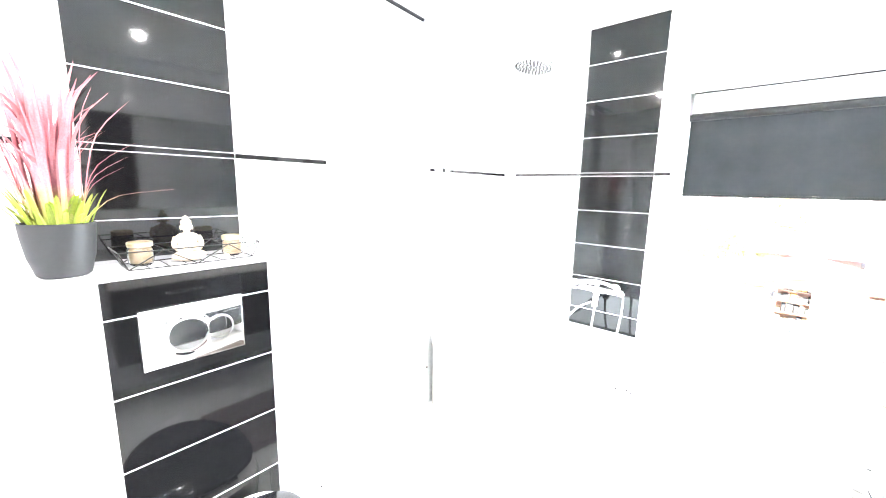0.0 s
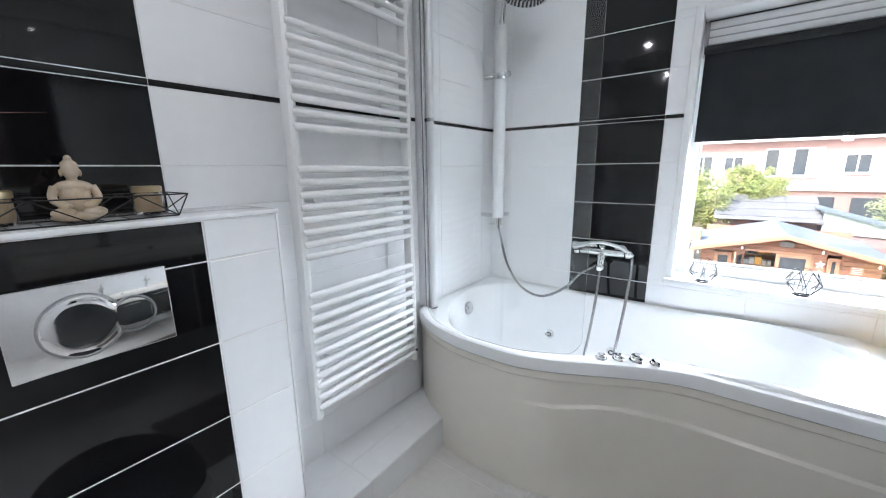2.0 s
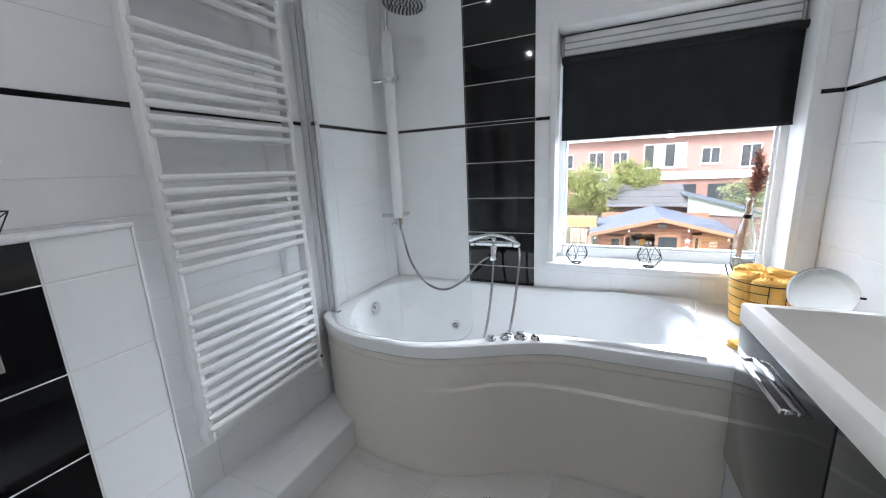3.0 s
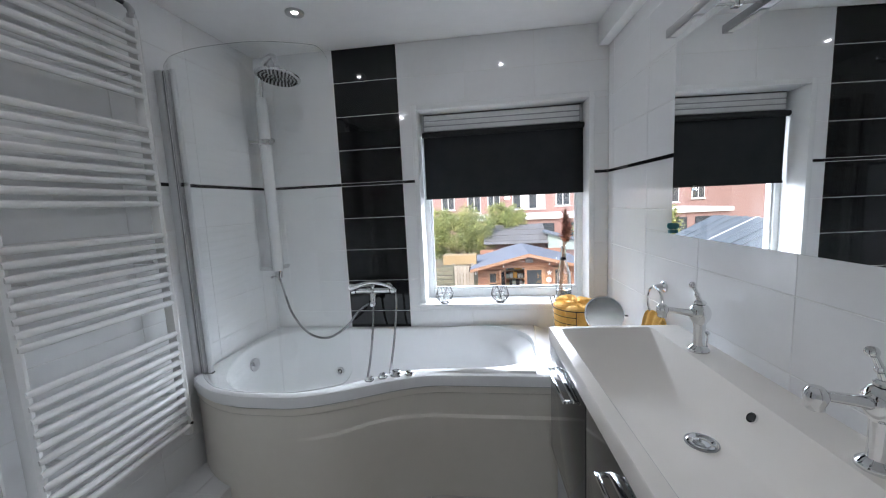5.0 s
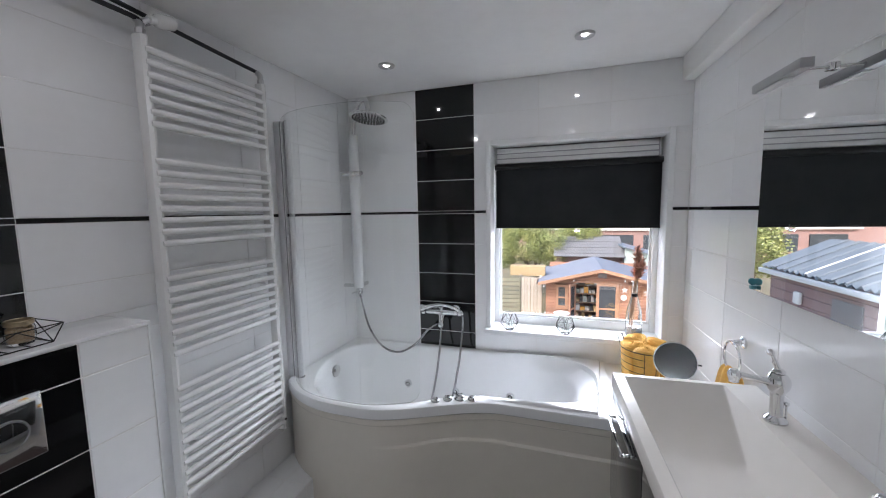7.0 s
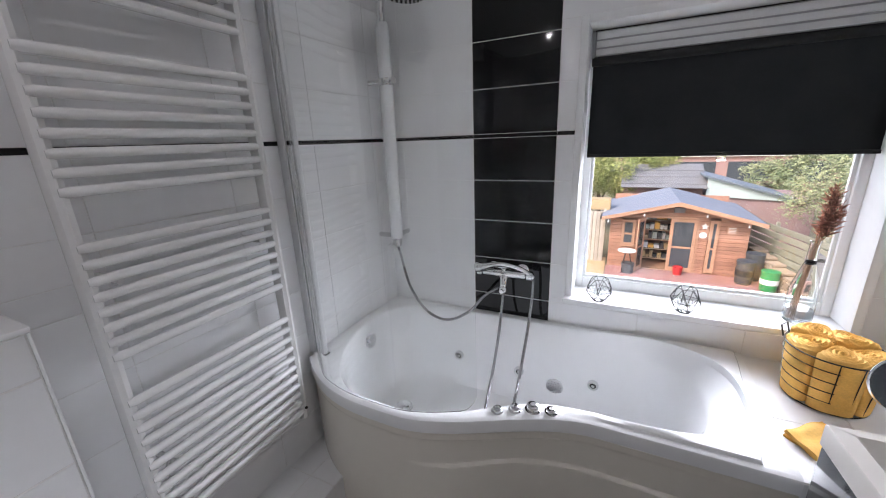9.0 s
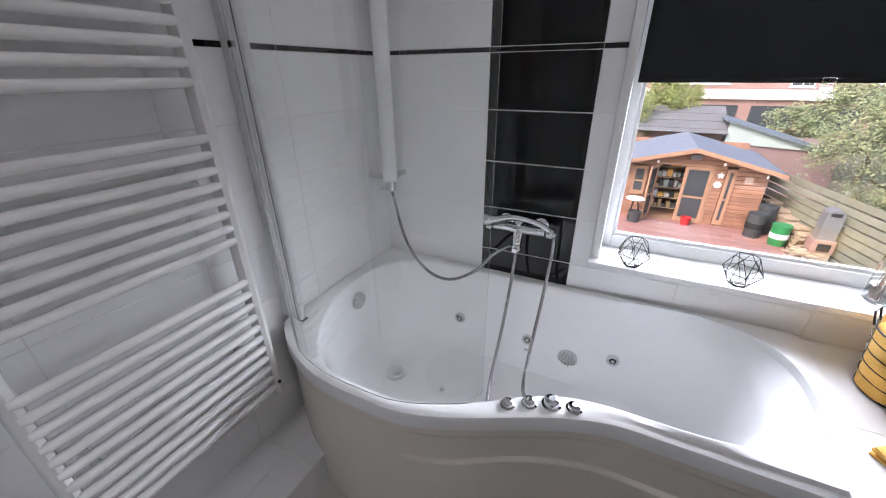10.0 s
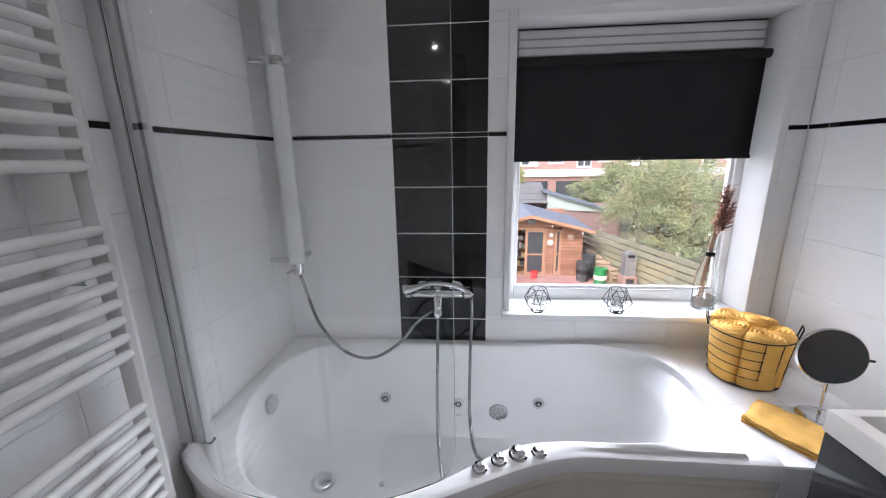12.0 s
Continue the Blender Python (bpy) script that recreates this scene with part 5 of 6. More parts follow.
for k in range(46):
    a = rnd.uniform(0, 2 * math.pi)
    r0 = rnd.uniform(0.015, 0.052)
    root = Vector((PX + r0 * math.cos(a), PY + r0 * math.sin(a), BZ + 0.098))
    tip = root + Vector((0.045 * math.cos(a), 0.045 * math.sin(a), rnd.uniform(0.05, 0.12)))
    tip.x = max(tip.x, 0.012)
    blade(short_leaf, root, tip, rnd.uniform(0.005, 0.010), 0.01)
part("long_leaf", long_leaf, M_PINK, pot, "long pink leaves with lime green feet", smooth=False)
part("short_leaf", short_leaf, M_GREEN, pot, "short lime green leaves", smooth=False)

tray = thing("wire_tray", (0.095, 1.08, BZ), "black geometric wire tray on the white shelf", "tray")
TY0, TY1, TX0, TX1 = 0.905, 1.255, 0.030, 0.165
low = [(TX0 + 0.012, TY0 + 0.02), (TX1 - 0.012, TY0 + 0.02), (TX1 - 0.004, (TY0 + TY1) / 2), (TX1 - 0.012, TY1 - 0.02), (TX0 + 0.012, TY1 - 0.02), (TX0 + 0.004, (TY0 + TY1) / 2)]
high = [(TX0, TY0), (TX1, TY0), (TX1 + 0.006, (TY0 + TY1) / 2 - 0.08), (TX1 + 0.006, (TY0 + TY1) / 2 + 0.08), (TX1, TY1), (TX0, TY1), (TX0 - 0.006, (TY0 + TY1) / 2 + 0.08), (TX0 - 0.006, (TY0 + TY1) / 2 - 0.08)]
lowp = [Vector((x, y, BZ + 0.003)) for x, y in low]
highp = [Vector((x, y, BZ + 0.052)) for x, y in high]
for pts in (lowp, highp):
    for k in range(len(pts)):
        part("wire", tube([pts[k], pts[(k + 1) % len(pts)]], 0.0016, 6), M_BLACK, tray)
for hp in highp:
    for lp in sorted(lowp, key=lambda q: (q - hp).length)[:2]:
        part("wire", tube([hp, lp], 0.0015, 6), M_BLACK, tray)
for k in range(1, 7):
    y = TY0 + 0.02 + (TY1 - TY0 - 0.04) * k / 7
    part("wire", tube([(TX0 + 0.008, y, BZ + 0.003), (TX1 - 0.008, y, BZ + 0.003)], 0.0015, 6), M_BLACK, tray)


def jar(y):
    t = thing("glass_jar", (0.100, y, BZ + 0.005), "small ribbed glass candle jar with a brass rim", "jar", "candle jars on the tray")
    ribs = lathe([(0, 0.001), (0.024, 0.001), (0.028, 0.006), (0.030, 0.02), (0.030, 0.045), (0.026, 0.056), (0.0245, 0.056), (0.028, 0.044), (0.028, 0.02), (0.025, 0.008), (0, 0.007)], (0.100, y, BZ + 0.005), 40)
    j = part("jar", ribs, M_CLEAR, t)
    j.visible_shadow = False
    part("wax", lathe([(0, 0.008), (0.024, 0.008), (0.026, 0.012), (0.0262, 0.043), (0.022, 0.048), (0, 0.048)], (0.100, y, BZ + 0.005), 28), M_WAX, t, "brownish amber wax")
    part("rim", lathe([(0.0275, 0.052), (0.029, 0.054), (0.029, 0.064), (0.0265, 0.066), (0.0245, 0.064), (0.0245, 0.054)], (0.100, y, BZ + 0.005), 32), M_GOLDLID, t, "brass rim")


jar(0.962)
jar(1.195)


def ellipsoid(b, at, size, turn=None, seg=20):
    e = bmesh.new()
    bmesh.ops.create_uvsphere(e, u_segments=seg, v_segments=seg // 2 + 2, radius=1)
    m = Matrix.Translation(at) @ (turn or Matrix()) @ Matrix.Diagonal((*size, 1))
    bmesh.ops.transform(e, matrix=m, verts=e.verts)
    join(b, e)


fig = bmesh.new()
FX, FY, FZ = 0.098, 1.075, BZ + 0.004
ellipsoid(fig, (FX, FY, FZ + 0.009), (0.030, 0.044, 0.010))
ellipsoid(fig, (FX + 0.012, FY - 0.024, FZ + 0.018), (0.016, 0.020, 0.011))
ellipsoid(fig, (FX + 0.012, FY + 0.024, FZ + 0.018), (0.016, 0.020, 0.011))
ellipsoid(fig, (FX, FY, FZ + 0.050), (0.017, 0.025, 0.032))
ellipsoid(fig, (FX, FY, FZ + 0.070), (0.015, 0.030, 0.014))
for s in (-1, 1):
    join(fig, tube(spline([(FX, FY + s * 0.028, FZ + 0.072), (FX + 0.004, FY + s * 0.034, FZ + 0.046), (FX + 0.018, FY + s * 0.014, FZ + 0.028)], 6), 0.0075, 10))
join(fig, tube([(FX, FY, FZ + 0.080), (FX, FY, FZ + 0.092)], 0.0085, 12))
ellipsoid(fig, (FX + 0.001, FY, FZ + 0.103), (0.0145, 0.0140, 0.0175))
ellipsoid(fig, (FX - 0.002, FY, FZ + 0.113), (0.0140, 0.0140, 0.0110))
ellipsoid(fig, (FX - 0.002, FY, FZ + 0.126), (0.0065, 0.0065, 0.0075))
for s in (-1, 1):
    ellipsoid(fig, (FX - 0.002, FY + s * 0.0145, FZ + 0.098), (0.003, 0.003, 0.008), seg=10)
figure = solo("seated_figurine", fig, M_STONE, "small beige seated stone figurine on the wire tray", "figurine")
melt = figure.modifiers.new("melt", "REMESH")
melt.mode, melt.voxel_size, melt.use_smooth_shade = "VOXEL", 0.0012, True
soft = figure.modifiers.new("soft", "SMOOTH")
soft.factor, soft.iterations = 0.5, 4

# ---- outdoors ----


def bmesh_solidify(b, geom, thickness):
    b.normal_update()
    bmesh.ops.solidify(b, geom=geom, thickness=thickness)


GZ = -2.8
solo("ground", box(-250, 3.6, GZ - 0.5, 250, 500, GZ), M_GROUND, "garden soil and grass between the houses", "ground", kind="structure", smooth=False)


def paving(name, x0, y0, x1, y1, z, w, l, material, label, piece):
    base = solo(name, box(x0, y0, GZ, x1, y1, z - 0.004), M_SANDY if material is M_SANDY else M_DECK, label, "terrace", kind="structure", smooth=False)
    me = mesh_of(piece, box(0.003, 0.003, -0.02, l - 0.003, w - 0.003, 0, 0.004, 1), material, smooth=False)
    y, row = y0, 0
    while y + w <= y1 + 0.01:
        x = x0
        while x + l <= x1 + 0.01:
            ob = new(piece, me)
            ob.location = (x, y, z)
            ob.parent = base
            x += l
        y += w
        row += 1


paving("terrace", 0.93, 12.0, 5.18, 14.28, GZ + 0.06, 0.143, 1.06, M_DECK, "reddish wooden deck in front of the cabin", "plank")
paving("garden_path", -1.6, 11.0, 0.90, 15.2, GZ + 0.03, 0.6, 0.5, M_SANDY, "yellowish paving beside the deck", "slab")

cab = thing("garden_cabin", (2.8, 15.5, GZ), "orange-brown log cabin with grey felt roof and open glazed doors", "garden shed")
CX0, CX1, CF, CB, CE, CA, CM = 0.96, 4.66, 14.3, 17.2, -1.02, -0.52, 2.80
eave = lambda x: CE + (CA - CE) * (1 - abs(x - CM) / (CX1 - CM + 0.22))
LOGH = 0.12
# front logs between the openings
OPEN = [(1.30, 1.72, -2.05, -1.14), (1.98, 3.38, GZ + 0.06, -1.04), (3.66, 3.92, GZ + 0.1, -1.04)]
z = GZ + 0.02
while z < CA - 0.06:
    zt = z + LOGH
    half = (CX1 - CX0) / 2
    if zt > CE - 0.05:
        half = max(0.08, (CX1 - CM + 0.1) * (CA - zt) / (CA - CE))
    spans = [(max(CX0, CM - half), min(CX1, CM + half))]
    for o0, o1, oz0, oz1 in OPEN:
        if zt > oz0 + 0.02 and z < oz1 - 0.02:
            spans = [s for a, c in spans for s in ((a, min(c, o0)), (max(a, o1), c)) if s[1] - s[0] > 0.03]
    for a, c in spans:
        part("log", box(a, CF, z, c, CF + 0.045, zt - 0.006, 0.006, 1), M_WOOD, cab, smooth=False)
    z = zt
part("side_wall", box(CX0, CF + 0.046, GZ, CX0 + 0.04, CB, CE + 0.05), M_WOOD, cab, smooth=False)
part("side_wall", box(CX1 - 0.04, CF + 0.046, GZ, CX1, CB, CE + 0.05), M_WOOD, cab, smooth=False)
part("back_wall", box(CX0 + 0.041, CB - 0.04, GZ, CX1 - 0.041, CB, CE + 0.3), M_WOOD, cab, smooth=False)
part("cabin_floor", box(CX0 + 0.041, CF + 0.046, GZ, CX1 - 0.041, CB - 0.041, GZ + 0.06), M_TRIMWOOD, cab, smooth=False)
for s in (-1, 1):
    b = bmesh.new()
    ex = CM + s * (CX1 - CM + 0.24)
    ez = CA + 0.04 - (CA - CE) * (CX1 - CM + 0.24) / (CX1 - CM + 0.1)
    vs = [b.verts.new(v) for v in ((CM, CF - 0.42, CA + 0.04), (ex, CF - 0.42, ez), (ex, CB + 0.2, ez), (CM, CB + 0.2, CA + 0.04))]
    b.faces.new(vs)
    bmesh.ops.recalc_face_normals(b, faces=b.faces)
    if b.faces[:][0].normal.z < 0:
        bmesh.ops.reverse_faces(b, faces=b.faces[:])
    bmesh_solidify(b, geom=list(b.faces), thickness=0.05)
    part("roof", b, M_FELT, cab, "grey felt roof slope", smooth=False)
    b = bmesh.new()
    vs = [b.verts.new(v) for v in ((CM, CF - 0.45, CA + 0.045), (ex, CF - 0.45, ez + 0.005), (ex, CF - 0.45, ez - 0.10), (CM, CF - 0.45, CA - 0.07))]
    b.faces.new(vs)
    bmesh_solidify(b, geom=list(b.faces), thickness=0.028)
    part("barge_board", b, M_TRIMWOOD, cab, "light wooden barge board", smooth=False)
    part("gutter", box(min(ex, ex + s * 0.05), CF - 0.4, ez - 0.08, max(ex, ex + s * 0.05), CB + 0.2, ez - 0.02, 0.008), M_RUBBER, cab)


def leaf(x0, x1, z0, z1, parent, turn=0.0, name="door"):
    """A glazed timber leaf hinged at x0, opened by turn degrees towards the garden."""
    d = new(name)
    d.location = (x0, CF - 0.01, z0)
    d.rotation_euler = (0, 0, radians(turn))
    d.parent = parent
    d.matrix_parent_inverse = parent.matrix_basis.inverted()
    w, h = x1 - x0, z1 - z0
    b = bmesh.new()
    for a in ((0, 0, 0.09, h), (w - 0.09, 0, w, h), (0.09, 0, w - 0.09, 0.14), (0.09, h - 0.09, w - 0.09, h), (0.09, h * 0.45, w - 0.09, h * 0.45 + 0.06)):
        box(a[0], -0.04, a[1], a[2], 0.0, a[3], 0.004, 1, bm=b)
    o = new("door_frame", mesh_of("door_frame", b, M_TRIMWOOD, False))
    o.parent = d
    o = new("door_pane", mesh_of("door_pane", box(0.09, -0.024, 0.14, w - 0.09, -0.016, h - 0.09), M_DARKPANE, False))
    o.parent = d
    tagged(o, "dark reflecting glass")
    return d


leaf(1.99, 2.55, GZ + 0.07, -1.05, cab, -112)
leaf(2.66, 3.36, GZ + 0.07, -1.05, cab, 0)
part("door_post", box(1.93, CF - 0.03, GZ + 0.06, 1.985, CF + 0.05, -1.02), M_TRIMWOOD, cab, smooth=False)
part("door_post", box(3.365, CF - 0.03, GZ + 0.06, 3.42, CF + 0.05, -1.02), M_TRIMWOOD, cab, smooth=False)
part("door_post", box(1.985, CF - 0.03, -1.05, 3.365, CF + 0.05, -0.98), M_TRIMWOOD, cab, smooth=False)
leaf(3.665, 3.915, GZ + 0.11, -1.05, cab, 0, "narrow_door")
leaf(1.305, 1.715, -2.04, -1.145, cab, 0, "cabin_window")
for hx in (0.9, 1.9, 3.5, 4.5):
    part("hanging_lamp", lathe([(0, 0.10), (0.008, 0.09), (0.02, 0.05), (0.03, 0.02), (0.02, 0), (0, 0)], (hx, CF - 0.38, eave(hx) - 0.22), 14), M_OUTWHITE, cab, "small white hanging lamp")
part("gable_lamp", box(2.70, CF - 0.10, -0.86, 2.98, CF - 0.005, -0.70, 0.02), M_SMOKE, cab, "grey wall lamp in the gable")
star = bmesh.new()
sv = [star.verts.new((3.55 + (0.11 if k % 2 == 0 else 0.05) * math.sin(k * math.pi / 5), CF - 0.012, -1.25 + (0.11 if k % 2 == 0 else 0.05) * math.cos(k * math.pi / 5))) for k in range(10)]
star.faces.new(sv)
bmesh_solidify(star, geom=list(star.faces), thickness=0.012)
part("star_ornament", star, M_OUTWHITE, cab, "white star ornament", smooth=False)
part("thermometer_disc", lathe([(0, 0.02), (0.09, 0.02), (0.10, 0.0)], (3.53, CF - 0.002, -1.52), 20, FACE_S), M_OUTWHITE, cab)
part("sign_board", box(4.10, CF - 0.02, -1.44, 4.34, CF - 0.002, -1.22, 0.01), M_TRIMWOOD, cab, "small wooden sign")
for k in range(4):
    part("sign_line", box(4.13, CF - 0.024, -1.40 + 0.045 * k, 4.31, CF - 0.0205, -1.385 + 0.045 * k), M_OUTWHITE, cab, smooth=False)
shelf = thing("cabin_shelf_rack", (2.4, 15.2, GZ + 0.06), "wooden shelf rack with goods inside the cabin", "shelf")
part("side", box(1.95, 15.0, GZ + 0.06, 1.99, 15.4, -1.2), M_LOG, shelf, smooth=False)
part("side", box(3.05, 15.0, GZ + 0.06, 3.09, 15.4, -1.2), M_LOG, shelf, smooth=False)
for k in range(5):
    part("board", box(1.99, 15.0, GZ + 0.2 + 0.33 * k, 3.05, 15.4, GZ + 0.23 + 0.33 * k), M_LOG, shelf, smooth=False)
rnd = random.Random(8)
for k in range(5):
    x = 2.02
    while x < 2.95:
        w, h = rnd.uniform(0.07, 0.16), rnd.uniform(0.1, 0.24)
        mm = rnd.choice([M_OUTWHITE, M_SANDY, M_MINT, M_GREYPLASTIC, M_YELLOW])
        solo("storage_box", box(x, 15.05, GZ + 0.23 + 0.33 * k, x + w, 15.3, GZ + 0.23 + 0.33 * k + h, 0.006, 1), mm, "small storage box on the cabin shelf", "box", "boxes in the cabin", smooth=False)
        x += w + 0.02
bucket = thing("red_bucket", (2.95, 14.0, GZ + 0.06), "small red bucket on the deck", "bucket")
part("pail", lathe([(0, 0), (0.11, 0), (0.14, 0.25), (0.125, 0.25), (0.10, 0.02), (0, 0.02)], (2.97, 14.0, GZ + 0.06), 20), M_RED, bucket)
table = thing("bistro_table", (1.55, 13.75, GZ + 0.06), "small round white bistro table on the deck", "table")
part("top", lathe([(0, 0.72), (0.26, 0.72), (0.27, 0.71), (0.26, 0.69), (0, 0.69)], (1.52, 13.75, GZ + 0.06), 28), M_OUTWHITE, table)
for k in range(3):
    a = 2 * math.pi * k / 3
    part("leg", tube([(1.52 + 0.06 * math.cos(a), 13.75 + 0.06 * math.sin(a), GZ + 0.75), (1.52 + 0.22 * math.cos(a), 13.75 + 0.22 * math.sin(a), GZ + 0.06)], 0.014, 8), M_BLACK, table)
tub2 = solo("dark_planter", lathe([(0, 0), (0.15, 0), (0.19, 0.32), (0.17, 0.32), (0.15, 0.28), (0, 0.28)], (1.58, 13.70, GZ + 0.061), 20), M_GREYPLASTIC, "dark round planter under the bistro table", "planter")


def barrel(name, x, y, r, h, mats, label):
    t = thing(name, (x, y, GZ), label, "bin")
    part("drum", lathe([(0, 0), (r * 0.86, 0), (r * 0.92, 0.02), (r, h * 0.6), (r, h * 0.92), (r * 1.05, h * 0.93), (r * 1.05, h), (0, h * 1.03)], (x, y, GZ + 0.06), 24), mats[0], t)
    part("band", lathe([(r * 0.98, h * 0.36), (r * 1.03, h * 0.37), (r * 1.04, h * 0.6), (r * 1.0, h * 0.61)], (x, y, GZ + 0.06), 24), mats[1], t)


barrel("green_bin", 5.02, 13.40, 0.20, 0.56, (M_GREENPLASTIC, M_OUTWHITE), "green bin with a white band")
barrel("grey_bin", 4.56, 13.80, 0.21, 0.68, (M_GREYPLASTIC, M_RUBBER), "dark grey garden bin")
barrel("grey_bin", 4.86, 14.25, 0.22, 0.80, (M_GREYPLASTIC, M_GREYPLASTIC), "dark grey garden bin behind the green one")
SX0, SY0 = 5.60, 12.72
stove = thing("garden_stove", (SX0, SY0, GZ), "grey steel garden stove with a rounded top on a terracotta foot", "stove")
part("base", box(SX0 - 0.20, SY0 - 0.18, GZ, SX0 + 0.20, SY0 + 0.18, GZ + 0.30, 0.02), M_LOG, stove, smooth=False)
part("fire_chamber", box(SX0 - 0.22, SY0 - 0.20, GZ + 0.301, SX0 + 0.22, SY0 + 0.20, GZ + 0.62, 0.03), M_BRICK, stove, "terracotta fire chamber", smooth=False)
arch = [(-0.17, 0.621), (0.17, 0.621)] + [(0.17 * math.cos(math.pi * k / 14), 1.20 + 0.17 * math.sin(math.pi * k / 14)) for k in range(15)]
b = bmesh.new()
b.faces.new([b.verts.new((SX0 + x, SY0 - 0.15, GZ + z)) for x, z in arch])
bmesh.ops.recalc_face_normals(b, faces=b.faces)
bmesh_solidify(b, geom=list(b.faces), thickness=0.30 if b.faces[:][0].normal.y < 0 else -0.30)
part("body", b, M_SMOKE, stove, "weathered grey steel body")
part("flue_slot", box(SX0 - 0.10, SY0 - 0.165, GZ + 1.20, SX0 + 0.10, SY0 - 0.1515, GZ + 1.29, 0.006), M_RUBBER, stove, "dark flue slot")
part("mouth", box(SX0 - 0.12, SY0 - 0.225, GZ + 0.36, SX0 + 0.12, SY0 - 0.2015, GZ + 0.55, 0.01), M_RUBBER, stove)

# firewood stacked against the fence, cut ends outwards
rnd = random.Random(21)
FA, FD = Vector((4.95, 16.6, 0)), Vector((0.2531, -0.9674, 0))
FN = Vector((-0.9674, -0.2531, 0))
logs = thing("log_stack", (5.4, 14.3, GZ), "stack of cut firewood against the fence", "firewood")
log_me = mesh_of("log", tube([Vector((0, 0, 0)), FN * 0.34], 0.050, 9), M_LOG)
for k in range(19):
    for lvl in range(max(4, 9 - k // 4)):
        p = FA + FD * (1.45 + 0.104 * k + 0.052 * (lvl % 2)) + FN * (0.09 + rnd.uniform(0, 0.05))
        o = new("log", log_me)
        adopt(o, logs)
        o.location = (p.x, p.y, GZ + 0.055 + 0.091 * lvl)
heap = thing("wood_heap", (5.35, 12.75, GZ), "loose heap of split branches beside the stove", "firewood")
for k in range(16):
    a_, cx_, cy_ = rnd.uniform(0, 6.28), 5.28 + rnd.uniform(-0.16, 0.16), 12.62 + rnd.uniform(-0.22, 0.22)
    d_ = Vector((math.cos(a_), math.sin(a_), rnd.uniform(-0.25, 0.25))) * rnd.uniform(0.12, 0.24)
    c_ = Vector((cx_, cy_, GZ + 0.07 + 0.016 * k))
    part("branch", tube([c_ - d_, c_, c_ + d_ + Vector((0, 0, 0.02))], [0.032, 0.034, 0.022], 7), M_LOG, heap)
solo("garden_bowl", lathe([(0, 0.0), (0.16, 0.0), (0.25, 0.10), (0.27, 0.16), (0.25, 0.16), (0.22, 0.10), (0, 0.05)], (5.62, 12.12, GZ), 28), M_MINT, "pale green round bowl on the ground beside the stove", "bowl")


def fence(name, a, b, top, boards, material, label, upright=False):
    a, b = Vector((*a, 0)), Vector((*b, 0))
    d = b - a
    length = d.length
    ang = math.atan2(d.y, d.x)
    root = thing(name, (a.x, a.y, GZ), label, "fence")
    root.rotation_euler = (0, 0, ang)
    h = top - GZ
    post = mesh_of("post", box(-0.04, -0.04, 0, 0.04, 0.04, h + 0.06, 0.006, 1), material, False)
    n = max(1, round(length / 1.8))
    for k in range(n + 1):
        o = new("post", post)
        o.parent = root
        o.location = (length * k / n, 0, 0)
    if upright:
        m = round(length / 0.13)
        me = mesh_of("slat", box(0.006, -0.065, 0.04, length / m - 0.006, -0.045, h - 0.01, 0.003, 1), material, False)
        for k in range(m):
            o = new("slat", me)
            o.parent = root
            o.location = (length * k / m, 0.012 * (k % 2), rnd.uniform(-0.02, 0.01))
        for zz in (0.3, h - 0.3):
            o = new("rail", mesh_of("rail", box(0, -0.04, zz, length, -0.0, zz + 0.07), material, False))
            o.parent = root
    else:
        me = mesh_of("board", box(0, -0.065, 0.008, length, -0.042, h / boards - 0.030, 0.003, 1), material, False)
        for k in range(boards):
            o = new("board", me)
            o.parent = root
            o.location = (0, 0, h * k / boards)
            o.rotation_euler = (radians(4), 0, 0)


fence("garden_fence", (0.02, 14.75), (0.75, 14.75), -0.98, 1, M_FENCE, "weathered upright-board garden gate beside the cabin", upright=True)
fence("garden_fence", (-3.2, 14.2), (0.0, 14.7), -1.00, 11, M_FENCE2, "grey-green horizontal-board garden fence")
fence("garden_fence", (4.95, 16.6), (7.2, 8.0), -1.18, 8, M_FENCE2, "weathered horizontal-board garden fence behind the bins")
solo("fence_cap", box(-0.4, 14.9, -0.98, 0.9, 15.4, -0.62, 0.01), M_SANDY, "pale wooden shed top behind the gate", "shed", smooth=False)

# neighbour's garden building with a tiled lean-to
nb = thing("neighbour_shed", (4.0, 18.5, GZ), "neighbour's shed with grey-green cladding and a tiled roof", "shed")
part("wall", box(1.2, 18.9, GZ, 4.1, 21, -0.55), M_MAROON, nb, smooth=False)
part("wall", box(4.1, 18.4, GZ, 7.4, 21, -0.95), M_MAROON, nb, smooth=False)
b = bmesh.new()
vs = [b.verts.new(v) for v in ((4.12, 18.36, -0.18), (6.9, 18.36, -1.0), (6.9, 18.36, -1.05), (4.12, 18.36, -0.92))]
b.faces.new(vs)
bmesh_solidify(b, geom=list(b.faces), thickness=0.03)
part("gable_cladding", b, M_MINT, nb, "grey-green gable boards", smooth=False)
b = bmesh.new()
vs = [b.verts.new(v) for v in ((4.0, 18.2, -0.10), (7.1, 18.2, -1.02), (7.1, 21.5, -1.02), (4.0, 21.5, -0.10))]
b.faces.new(vs)
bmesh_solidify(b, geom=list(b.faces), thickness=0.07)
part("flat_roof", b, M_CORR, nb, "grey sheet roof", smooth=False)
tile_me = mesh_of("roof_tile", box(0, 0, 0, 0.30, 0.36, 0.03, 0.008, 1), M_ROOFTILE, False)
slope = math.atan2(0.75, 1.9)
